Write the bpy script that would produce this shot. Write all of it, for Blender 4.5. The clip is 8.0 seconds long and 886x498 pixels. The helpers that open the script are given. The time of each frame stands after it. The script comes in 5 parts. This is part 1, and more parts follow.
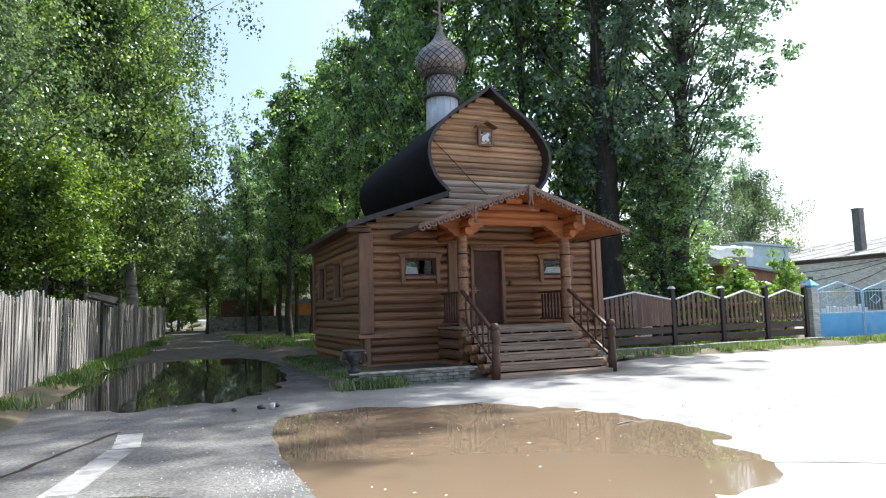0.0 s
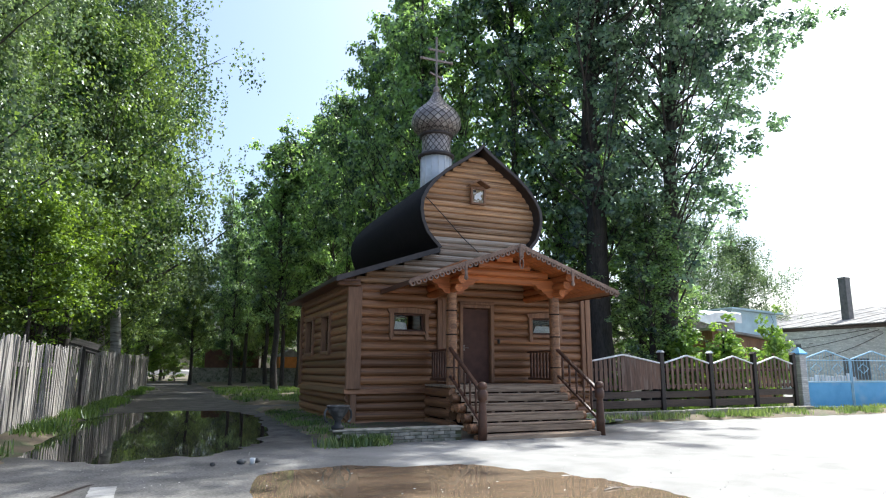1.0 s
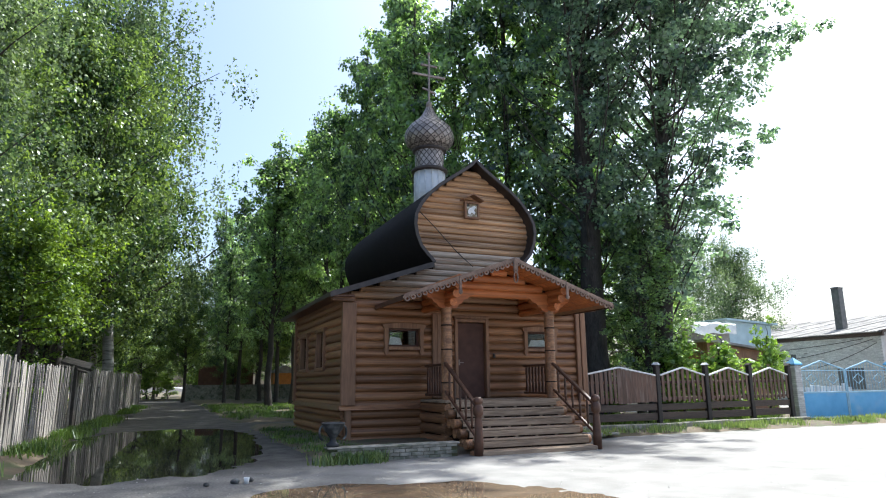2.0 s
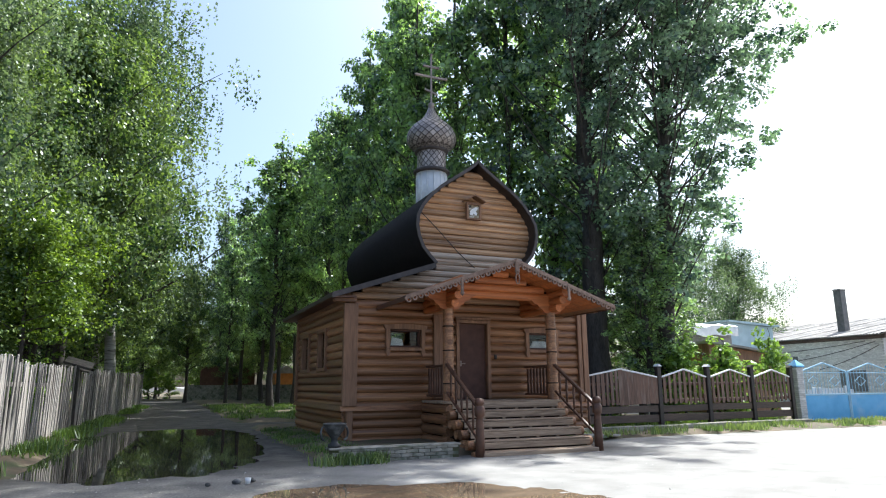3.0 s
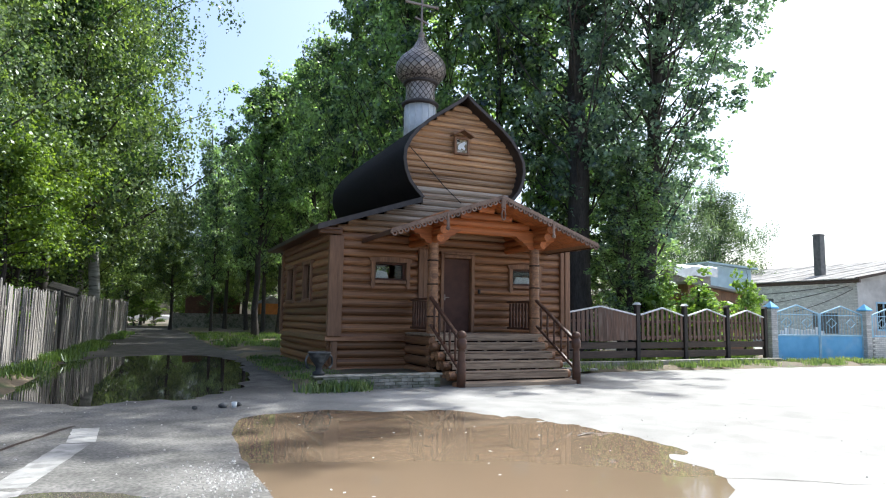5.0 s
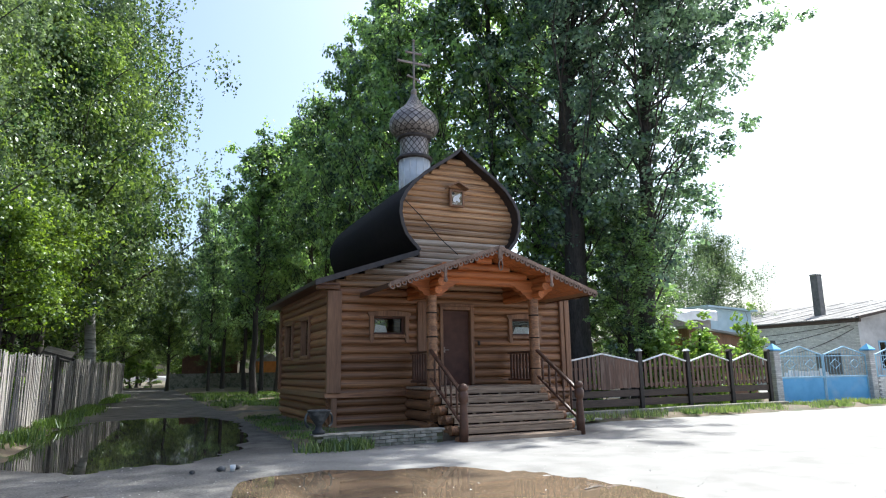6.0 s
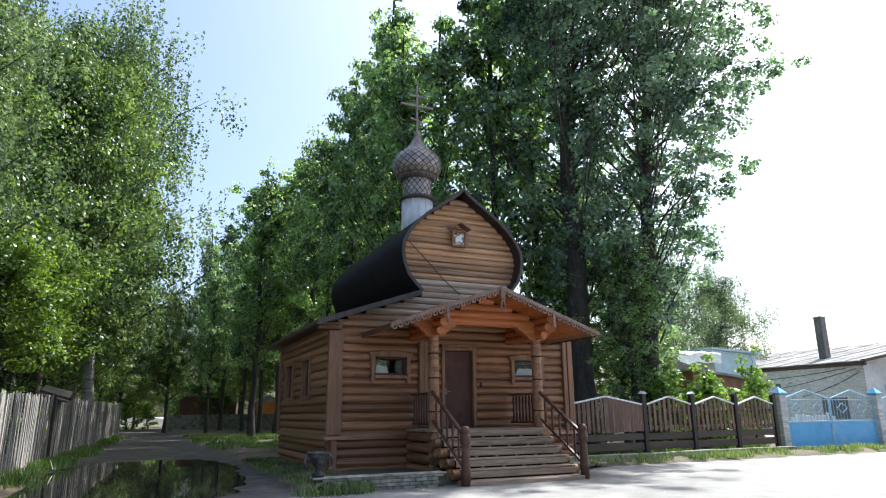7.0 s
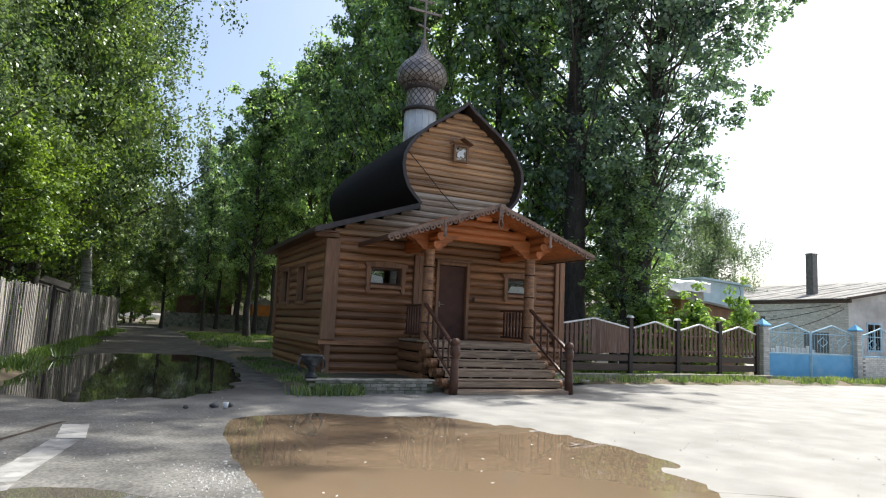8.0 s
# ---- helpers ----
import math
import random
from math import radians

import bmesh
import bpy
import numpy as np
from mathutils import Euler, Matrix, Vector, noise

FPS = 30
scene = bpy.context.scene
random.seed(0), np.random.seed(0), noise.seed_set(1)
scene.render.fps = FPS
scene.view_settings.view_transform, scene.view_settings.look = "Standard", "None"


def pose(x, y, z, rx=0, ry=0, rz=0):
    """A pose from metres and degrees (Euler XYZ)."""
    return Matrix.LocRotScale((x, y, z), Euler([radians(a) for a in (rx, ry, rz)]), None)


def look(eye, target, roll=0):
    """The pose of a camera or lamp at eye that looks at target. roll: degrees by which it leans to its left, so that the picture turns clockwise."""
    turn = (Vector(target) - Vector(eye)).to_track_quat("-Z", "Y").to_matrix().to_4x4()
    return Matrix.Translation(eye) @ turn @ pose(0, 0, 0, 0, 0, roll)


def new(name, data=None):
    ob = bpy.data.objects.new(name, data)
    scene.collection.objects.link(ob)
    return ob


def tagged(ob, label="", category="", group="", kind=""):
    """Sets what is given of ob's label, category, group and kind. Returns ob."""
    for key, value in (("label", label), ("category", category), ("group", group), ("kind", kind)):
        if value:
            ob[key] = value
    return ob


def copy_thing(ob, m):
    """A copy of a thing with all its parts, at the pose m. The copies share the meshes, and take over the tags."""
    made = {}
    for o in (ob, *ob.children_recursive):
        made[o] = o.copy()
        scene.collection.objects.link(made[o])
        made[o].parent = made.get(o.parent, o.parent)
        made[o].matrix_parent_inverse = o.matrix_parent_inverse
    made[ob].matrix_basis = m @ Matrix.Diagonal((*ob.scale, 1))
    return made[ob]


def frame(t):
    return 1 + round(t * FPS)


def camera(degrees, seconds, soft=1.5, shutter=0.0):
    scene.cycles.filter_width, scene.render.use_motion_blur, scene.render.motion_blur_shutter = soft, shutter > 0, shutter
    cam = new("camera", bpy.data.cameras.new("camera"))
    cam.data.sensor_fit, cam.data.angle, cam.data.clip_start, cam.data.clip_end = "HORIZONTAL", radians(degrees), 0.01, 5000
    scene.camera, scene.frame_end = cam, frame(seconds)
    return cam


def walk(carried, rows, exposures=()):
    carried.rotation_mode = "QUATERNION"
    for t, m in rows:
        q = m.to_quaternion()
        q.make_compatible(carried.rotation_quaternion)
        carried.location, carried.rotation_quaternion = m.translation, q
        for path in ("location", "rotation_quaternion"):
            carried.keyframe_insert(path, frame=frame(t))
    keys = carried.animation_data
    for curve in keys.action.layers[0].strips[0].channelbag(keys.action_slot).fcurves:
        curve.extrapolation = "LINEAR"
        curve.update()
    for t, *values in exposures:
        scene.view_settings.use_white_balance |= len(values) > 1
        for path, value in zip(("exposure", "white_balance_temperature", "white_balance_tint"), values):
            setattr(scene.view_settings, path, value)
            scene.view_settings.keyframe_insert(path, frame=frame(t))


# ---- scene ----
cam = camera(69.0, 8.0, soft=1.1)
PATH = [
    (0, (-4.191, -15.877, 1.467), (-3.448, -14.03, 1.661), -1.6),
    (0.2, (-4.194, -15.881, 1.468), (-3.405, -14.054, 1.666), -0.9),
    (0.5, (-4.199, -15.888, 1.471), (-3.404, -14.078, 1.771), -0.7),
    (0.7, (-4.2, -15.894, 1.468), (-3.432, -14.078, 1.804), -0.3),
    (1, (-4.201, -15.903, 1.464), (-3.438, -14.091, 1.83), 0.1),
    (1.5, (-4.191, -15.883, 1.486), (-3.392, -14.091, 1.872), -0.3),
    (1.7, (-4.192, -15.887, 1.487), (-3.408, -14.093, 1.895), -0.7),
    (2.8, (-4.198, -15.907, 1.49), (-3.429, -14.105, 1.893), -0.4),
    (3, (-4.199, -15.91, 1.491), (-3.428, -14.111, 1.901), -0.4),
    (3.5, (-4.193, -15.911, 1.47), (-3.421, -14.114, 1.887), -0.6),
    (4, (-4.195, -15.926, 1.449), (-3.396, -14.118, 1.752), 0.3),
    (4.2, (-4.198, -15.925, 1.453), (-3.374, -14.116, 1.677), 1.1),
    (5.3, (-4.211, -15.919, 1.472), (-3.389, -14.108, 1.683), 0.7),
    (5.5, (-4.213, -15.918, 1.476), (-3.389, -14.109, 1.698), 0.4),
    (5.8, (-4.217, -15.927, 1.48), (-3.382, -14.135, 1.782), -0.5),
    (6, (-4.219, -15.932, 1.482), (-3.397, -14.147, 1.852), -0.9),
    (6.5, (-4.226, -15.936, 1.479), (-3.403, -14.159, 1.883), -0.2),
    (7, (-4.246, -15.94, 1.466), (-3.438, -14.178, 1.959), -0.6),
    (7.5, (-4.256, -15.928, 1.45), (-3.417, -14.152, 1.828), 0.8),
    (7.8, (-4.259, -15.909, 1.449), (-3.407, -14.121, 1.727), 2.7),
    (8, (-4.26, -15.896, 1.448), (-3.421, -14.097, 1.684), 2.7),
]
walk(cam, [(t, look(eye, target, roll)) for t, eye, target, roll in PATH], exposures=[(0.0, 1.08, 5900, 6), (0.5, 1.06, 5900, 6), (1.5, 0.97, 5900, 6), (4.0, 0.97, 5900, 6), (6.5, 0.98, 5900, 6), (7.0, 0.92, 5900, 6), (7.5, 0.76, 6200, 6), (8.0, 0.72, 6300, 6)])

# ---- daylight ----
SUN_AZIMUTH, SUN_HEIGHT = radians(72), radians(54)
world = bpy.data.worlds.new("sky")
scene.world = world
world.use_nodes = True
wn = world.node_tree
sky = wn.nodes.new("ShaderNodeTexSky")
sky.sky_type, sky.sun_disc = "NISHITA", False
sky.sun_elevation, sky.sun_rotation = SUN_HEIGHT, SUN_AZIMUTH
sky.air_density, sky.dust_density, sky.ozone_density = 1.0, 4.4, 1.0
wn.nodes["Background"].inputs["Strength"].default_value = 0.142
wn.links.new(sky.outputs["Color"], wn.nodes["Background"].inputs["Color"])
sun_data = bpy.data.lights.new("sun", "SUN")
sun_data.energy, sun_data.angle, sun_data.color = 5.0, radians(0.6), (1.0, 0.95, 0.86)
sun_ob = new("sun", sun_data)
to_sun = Vector((math.sin(SUN_AZIMUTH) * math.cos(SUN_HEIGHT), math.cos(SUN_AZIMUTH) * math.cos(SUN_HEIGHT), math.sin(SUN_HEIGHT)))
sun_ob.matrix_world = look(to_sun * 60, (0, 0, 0))


# ---- materials ----
def material(name, low, high, scale=8.0, rough=0.7, bump=0.2, bump_scale=None, stretch=(1, 1, 1), metal=0.0, rand=0.0,
             island=False, spots=None, spot_scale=1.0, spot_amount=0.5, detail=6.0, rough_var=0.15, spec=0.4):
    """Two-scale noise colour with fine relief; rand varies whole pieces; spots adds stains of their own colour."""
    m = bpy.data.materials.new(name)
    m.use_nodes = True
    nt = m.node_tree
    n, l = nt.nodes, nt.links
    b = n["Principled BSDF"]
    tc = n.new("ShaderNodeTexCoord")
    mp = n.new("ShaderNodeMapping")
    mp.inputs["Scale"].default_value = stretch
    geo = n.new("ShaderNodeNewGeometry")
    info = n.new("ShaderNodeObjectInfo")
    shift = n.new("ShaderNodeVectorMath")
    shift.operation = "ADD"
    mul = n.new("ShaderNodeMath")
    mul.operation = "MULTIPLY"
    mul.inputs[1].default_value = 37.0
    l.new(geo.outputs["Random Per Island"] if island else info.outputs["Random"], mul.inputs[0])
    l.new(tc.outputs["Object"], shift.inputs[0])
    l.new(mul.outputs[0], shift.inputs[1])
    l.new(shift.outputs[0], mp.inputs["Vector"])
    fine = n.new("ShaderNodeTexNoise")
    fine.inputs["Scale"].default_value, fine.inputs["Detail"].default_value = scale, detail
    l.new(mp.outputs[0], fine.inputs["Vector"])
    broad = n.new("ShaderNodeTexNoise")
    broad.inputs["Scale"].default_value, broad.inputs["Detail"].default_value = scale * 0.17, 3
    l.new(mp.outputs[0], broad.inputs["Vector"])
    add = n.new("ShaderNodeMath")
    add.operation = "MULTIPLY_ADD"
    add.inputs[1].default_value = 0.55
    half = n.new("ShaderNodeMath")
    half.operation = "MULTIPLY"
    half.inputs[1].default_value = 0.45
    l.new(broad.outputs["Fac"], half.inputs[0])
    l.new(fine.outputs["Fac"], add.inputs[0])
    l.new(half.outputs[0], add.inputs[2])
    ramp = n.new("ShaderNodeValToRGB")
    ramp.color_ramp.elements[0].position, ramp.color_ramp.elements[1].position = 0.36, 0.64
    ramp.color_ramp.elements[0].color, ramp.color_ramp.elements[1].color = (*low, 1), (*high, 1)
    l.new(add.outputs[0], ramp.inputs["Fac"])
    colour = ramp.outputs["Color"]
    if rand:
        hsv = n.new("ShaderNodeHueSaturation")
        rng = n.new("ShaderNodeMapRange")
        rng.inputs["To Min"].default_value, rng.inputs["To Max"].default_value = 1 - rand, 1 + rand
        l.new(geo.outputs["Random Per Island"] if island else info.outputs["Random"], rng.inputs["Value"])
        l.new(rng.outputs["Result"], hsv.inputs["Value"])
        l.new(colour, hsv.inputs["Color"])
        colour = hsv.outputs["Color"]
    if spots:
        st = n.new("ShaderNodeTexNoise")
        st.inputs["Scale"].default_value, st.inputs["Detail"].default_value = spot_scale, 7
        l.new(mp.outputs[0], st.inputs["Vector"])
        sr = n.new("ShaderNodeValToRGB")
        sr.color_ramp.elements[0].position, sr.color_ramp.elements[1].position = 0.5, 0.66
        sr.color_ramp.elements[1].color = (spot_amount,) * 3 + (1,)
        l.new(st.outputs["Fac"], sr.inputs["Fac"])
        mix = n.new("ShaderNodeMixRGB")
        mix.inputs["Color2"].default_value = (*spots, 1)
        l.new(sr.outputs["Color"], mix.inputs["Fac"])
        l.new(colour, mix.inputs["Color1"])
        colour = mix.outputs["Color"]
    l.new(colour, b.inputs["Base Color"])
    rr = n.new("ShaderNodeMapRange")
    rr.inputs["To Min"].default_value, rr.inputs["To Max"].default_value = max(rough - rough_var, 0.02), min(rough + rough_var, 1)
    l.new(add.outputs[0], rr.inputs["Value"])
    l.new(rr.outputs["Result"], b.inputs["Roughness"])
    b.inputs["Metallic"].default_value = metal
    b.inputs["Specular IOR Level"].default_value = spec
    if bump:
        bp = n.new("ShaderNodeBump")
        bp.inputs["Strength"].default_value, bp.inputs["Distance"].default_value = bump, 0.02
        if bump_scale:
            bt = n.new("ShaderNodeTexNoise")
            bt.inputs["Scale"].default_value, bt.inputs["Detail"].default_value = bump_scale, 5
            l.new(mp.outputs[0], bt.inputs["Vector"])
            l.new(bt.outputs["Fac"], bp.inputs["Height"])
        else:
            l.new(add.outputs[0], bp.inputs["Height"])
        l.new(bp.outputs[0], b.inputs["Normal"])
    return m


def leaf_material(name, low, high, glow, through_light=0.42, gloss=0.045):
    """Leaves: diffuse with light passing through, each leaf its own shade."""
    m = bpy.data.materials.new(name)
    m.use_nodes = True
    nt = m.node_tree
    n, l = nt.nodes, nt.links
    n.remove(n["Principled BSDF"])
    geo = n.new("ShaderNodeNewGeometry")
    ramp = n.new("ShaderNodeValToRGB")
    ramp.color_ramp.elements[0].color, ramp.color_ramp.elements[1].color = (*low, 1), (*high, 1)
    ramp.color_ramp.elements[0].position, ramp.color_ramp.elements[1].position = 0.22, 0.80
    tc = n.new("ShaderNodeTexCoord")
    ns = n.new("ShaderNodeTexNoise")
    ns.inputs["Scale"].default_value = 0.45
    l.new(tc.outputs["Object"], ns.inputs["Vector"])
    mad = n.new("ShaderNodeMath")
    mad.operation = "MULTIPLY_ADD"
    mad.inputs[1].default_value = 0.5
    sub = n.new("ShaderNodeMath")
    sub.operation = "MULTIPLY_ADD"
    sub.inputs[1].default_value, sub.inputs[2].default_value = 1.6, -0.55
    l.new(ns.outputs["Fac"], sub.inputs[0])
    l.new(geo.outputs["Random Per Island"], mad.inputs[0])
    l.new(sub.outputs[0], mad.inputs[2])
    l.new(mad.outputs[0], ramp.inputs["Fac"])
    dif = n.new("ShaderNodeBsdfDiffuse")
    tra = n.new("ShaderNodeBsdfTranslucent")
    glo = n.new("ShaderNodeBsdfGlossy")
    glo.inputs["Roughness"].default_value = 0.38
    glo.inputs["Color"].default_value = (0.85, 0.9, 0.9, 1)
    tint = n.new("ShaderNodeMixRGB")
    tint.blend_type = "MULTIPLY"
    tint.inputs["Fac"].default_value = 1.0
    tint.inputs["Color2"].default_value = (*glow, 1)
    l.new(ramp.outputs["Color"], dif.inputs["Color"])
    l.new(ramp.outputs["Color"], tint.inputs["Color1"])
    l.new(tint.outputs["Color"], tra.inputs["Color"])
    mx = n.new("ShaderNodeMixShader")
    mx.inputs["Fac"].default_value = through_light
    l.new(dif.outputs[0], mx.inputs[1])
    l.new(tra.outputs[0], mx.inputs[2])
    mg = n.new("ShaderNodeMixShader")
    mg.inputs["Fac"].default_value = gloss
    l.new(mx.outputs[0], mg.inputs[1])
    l.new(glo.outputs[0], mg.inputs[2])
    l.new(mg.outputs[0], n["Material Output"].inputs["Surface"])
    return m


def water_material(name, colour, ripple):
    m = bpy.data.materials.new(name)
    m.use_nodes = True
    n, l = m.node_tree.nodes, m.node_tree.links
    b = n["Principled BSDF"]
    b.inputs["Roughness"].default_value, b.inputs["IOR"].default_value = 0.02, 1.33
    tc = n.new("ShaderNodeTexCoord")
    ns = n.new("ShaderNodeTexNoise")
    ns.inputs["Scale"].default_value = 0.5
    l.new(tc.outputs["Object"], ns.inputs["Vector"])
    ramp = n.new("ShaderNodeValToRGB")
    ramp.color_ramp.elements[0].color = (*[c * 0.85 for c in colour], 1)
    ramp.color_ramp.elements[1].color = (*[c * 1.15 for c in colour], 1)
    l.new(ns.outputs["Fac"], ramp.inputs["Fac"])
    l.new(ramp.outputs["Color"], b.inputs["Base Color"])
    wv = n.new("ShaderNodeTexNoise")
    wv.inputs["Scale"].default_value = 5.0
    l.new(tc.outputs["Object"], wv.inputs["Vector"])
    bp = n.new("ShaderNodeBump")
    bp.inputs["Strength"].default_value, bp.inputs["Distance"].default_value = ripple, 0.01
    l.new(wv.outputs["Fac"], bp.inputs["Height"])
    l.new(bp.outputs[0], b.inputs["Normal"])
    return m


LOG = material("varnished_log", (0.125, 0.053, 0.025), (0.40, 0.20, 0.095), 5, 0.42, 0.35, None, (0.7, 9, 9), rand=0.30, spots=(0.10, 0.045, 0.025), spot_scale=1.3, spot_amount=0.5)
LOG_SIDE = material("varnished_log_side", (0.125, 0.053, 0.025), (0.40, 0.20, 0.095), 5, 0.42, 0.35, None, (9, 0.7, 9), rand=0.30, spots=(0.10, 0.045, 0.025), spot_scale=1.3, spot_amount=0.5)
LOG_PALE = material("weathered_log", (0.20, 0.12, 0.07), (0.55, 0.45, 0.36), 4, 0.75, 0.3, None, (0.6, 9, 9), rand=0.2, spots=(0.30, 0.15, 0.07), spot_scale=1.5, spot_amount=0.7)
LOG_ORANGE = material("orange_log", (0.29, 0.085, 0.023), (0.55, 0.185, 0.055), 5, 0.5, 0.2, None, (0.7, 9, 9), rand=0.16, spots=(0.14, 0.05, 0.02), spot_scale=2.0, spot_amount=0.5)
LOG_GABLE = material("sun_bleached_log", (0.17, 0.08, 0.038), (0.60, 0.34, 0.17), 5, 0.5, 0.4, None, (0.6, 10, 10), rand=0.26, spots=(0.60, 0.47, 0.34), spot_scale=2.4, spot_amount=0.35)
TRIM = material("brown_board", (0.15, 0.072, 0.038), (0.30, 0.160, 0.088), 4, 0.6, 0.2, None, (7, 7, 0.6), rand=0.1)
# near-black: shade between logs and indoors put into colour; also grooves and tar
CHINK = material("gap_shade_and_tar", (0.012, 0.007, 0.005), (0.035, 0.018, 0.010), 8, 0.9)
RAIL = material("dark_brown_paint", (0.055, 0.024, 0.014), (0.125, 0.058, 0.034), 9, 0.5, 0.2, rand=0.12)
DOOR = material("door_paint", (0.070, 0.032, 0.023), (0.115, 0.055, 0.040), 6, 0.6, 0.08, spec=0.25)
STEP = material("worn_step_paint", (0.185, 0.125, 0.082), (0.37, 0.272, 0.188), 5, 0.75, 0.25, None, (0.6, 6, 6), rand=0.12, spots=(0.11, 0.07, 0.05), spot_scale=2.2, spot_amount=0.55)
ROOF = material("brown_roof_felt", (0.010, 0.009, 0.010), (0.020, 0.017, 0.018), 6, 0.85, 0.3, 60, spec=0.12)
EDGE = material("roof_edge_metal", (0.035, 0.027, 0.025), (0.072, 0.057, 0.052), 7, 0.5, 0.1)
LACE = material("carved_board", (0.15, 0.098, 0.074), (0.29, 0.20, 0.155), 12, 0.75, 0.2, rand=0.14, spec=0.25)
DRUM = material("white_drum_sheet", (0.52, 0.52, 0.54), (0.78, 0.78, 0.78), 5, 0.4, 0.1, spots=(0.3, 0.28, 0.26), spot_scale=2.5, spot_amount=0.3)
SCALE = material("dome_scale", (0.24, 0.20, 0.18), (0.42, 0.37, 0.34), 10, 0.42, 0.15, rand=0.22, island=True, metal=0.35)
SEAM = material("dome_seam", (0.04, 0.03, 0.028), (0.075, 0.06, 0.055), 10, 0.5, 0.1)
CROSS = material("cross_metal", (0.20, 0.16, 0.14), (0.36, 0.29, 0.25), 12, 0.5, 0.1, metal=0.4)
ASPHALT = material("dusty_asphalt", (0.20, 0.192, 0.18), (0.335, 0.32, 0.302), 1.6, 0.85, 0.3, 90, detail=9, spots=(0.19, 0.18, 0.166), spot_scale=0.9, spot_amount=0.28)


def two_surfaces(m, dark, x0, x1):
    """Mixes a darker, damper asphalt into a ground material where the lane runs, with a ragged border; partly tree
    shade put into the colour.
    """
    nt = m.node_tree
    n, l = nt.nodes, nt.links
    b = n["Principled BSDF"]
    old = b.inputs["Base Color"].links[0].from_socket
    tc = n.new("ShaderNodeTexCoord")
    sep = n.new("ShaderNodeSeparateXYZ")
    l.new(tc.outputs["Object"], sep.inputs[0])
    ns = n.new("ShaderNodeTexNoise")
    ns.inputs["Scale"].default_value, ns.inputs["Detail"].default_value = 0.9, 8
    l.new(tc.outputs["Object"], ns.inputs["Vector"])
    ad = n.new("ShaderNodeMath")
    ad.operation = "MULTIPLY_ADD"
    ad.inputs[1].default_value = 3.2
    l.new(ns.outputs["Fac"], ad.inputs[0])
    l.new(sep.outputs["X"], ad.inputs[2])
    rg = n.new("ShaderNodeMapRange")
    rg.inputs["From Min"].default_value, rg.inputs["From Max"].default_value = x0 + 1.6, x1 + 1.6
    l.new(ad.outputs[0], rg.inputs["Value"])
    grain = n.new("ShaderNodeTexNoise")
    grain.inputs["Scale"].default_value, grain.inputs["Detail"].default_value = 26, 6
    l.new(tc.outputs["Object"], grain.inputs["Vector"])
    rp = n.new("ShaderNodeValToRGB")
    rp.color_ramp.elements[0].position, rp.color_ramp.elements[1].position = 0.35, 0.7
    rp.color_ramp.elements[0].color, rp.color_ramp.elements[1].color = (*[c * 0.66 for c in dark], 1), (*[c * 1.36 for c in dark], 1)
    l.new(grain.outputs["Fac"], rp.inputs["Fac"])
    mx = n.new("ShaderNodeMixRGB")
    l.new(rg.outputs["Result"], mx.inputs["Fac"])
    l.new(rp.outputs["Color"], mx.inputs["Color1"])
    l.new(old, mx.inputs["Color2"])
    worn = n.new("ShaderNodeTexNoise")
    worn.inputs["Scale"].default_value, worn.inputs["Detail"].default_value, worn.inputs["Roughness"].default_value = 1.5, 9, 0.65
    l.new(tc.outputs["Object"], worn.inputs["Vector"])
    wr = n.new("ShaderNodeMapRange")
    wr.inputs["From Min"].default_value, wr.inputs["From Max"].default_value, wr.inputs["To Min"].default_value, wr.inputs["To Max"].default_value = 0.36, 0.62, 0.62, 1.3
    l.new(worn.outputs["Fac"], wr.inputs["Value"])
    patch = n.new("ShaderNodeMixRGB")
    patch.blend_type, patch.inputs["Fac"].default_value = "MULTIPLY", 1.0
    l.new(rp.outputs["Color"], patch.inputs["Color1"])
    l.new(wr.outputs["Result"], patch.inputs["Color2"])
    l.new(patch.outputs["Color"], mx.inputs["Color1"])
    # the unpaved lane beside and beyond the church is damp dark earth, its shade partly coloured in
    yn = n.new("ShaderNodeMath")
    yn.operation = "MULTIPLY_ADD"
    yn.inputs[1].default_value = 2.4
    l.new(worn.outputs["Fac"], yn.inputs[0])
    l.new(sep.outputs["Y"], yn.inputs[2])
    ry = n.new("ShaderNodeMapRange")
    ry.inputs["From Min"].default_value, ry.inputs["From Max"].default_value = -3.2, -1.2
    l.new(yn.outputs[0], ry.inputs["Value"])
    rx = n.new("ShaderNodeMapRange")
    rx.inputs["From Min"].default_value, rx.inputs["From Max"].default_value, rx.inputs["To Min"].default_value, rx.inputs["To Max"].default_value = 5.5, 6.5, 1.0, 0.0
    l.new(sep.outputs["X"], rx.inputs["Value"])
    both = n.new("ShaderNodeMath")
    both.operation = "MULTIPLY"
    l.new(ry.outputs["Result"], both.inputs[0])
    l.new(rx.outputs["Result"], both.inputs[1])
    soil = n.new("ShaderNodeValToRGB")
    soil.color_ramp.elements[0].position, soil.color_ramp.elements[1].position = 0.36, 0.64
    soil.color_ramp.elements[0].color, soil.color_ramp.elements[1].color = (0.024, 0.021, 0.018, 1), (0.10, 0.092, 0.080, 1)
    l.new(worn.outputs["Fac"], soil.inputs["Fac"])
    lane = n.new("ShaderNodeMixRGB")
    l.new(both.outputs[0], lane.inputs["Fac"])
    l.new(mx.outputs["Color"], lane.inputs["Color1"])
    l.new(soil.outputs["Color"], lane.inputs["Color2"])
    l.new(lane.outputs["Color"], b.inputs["Base Color"])


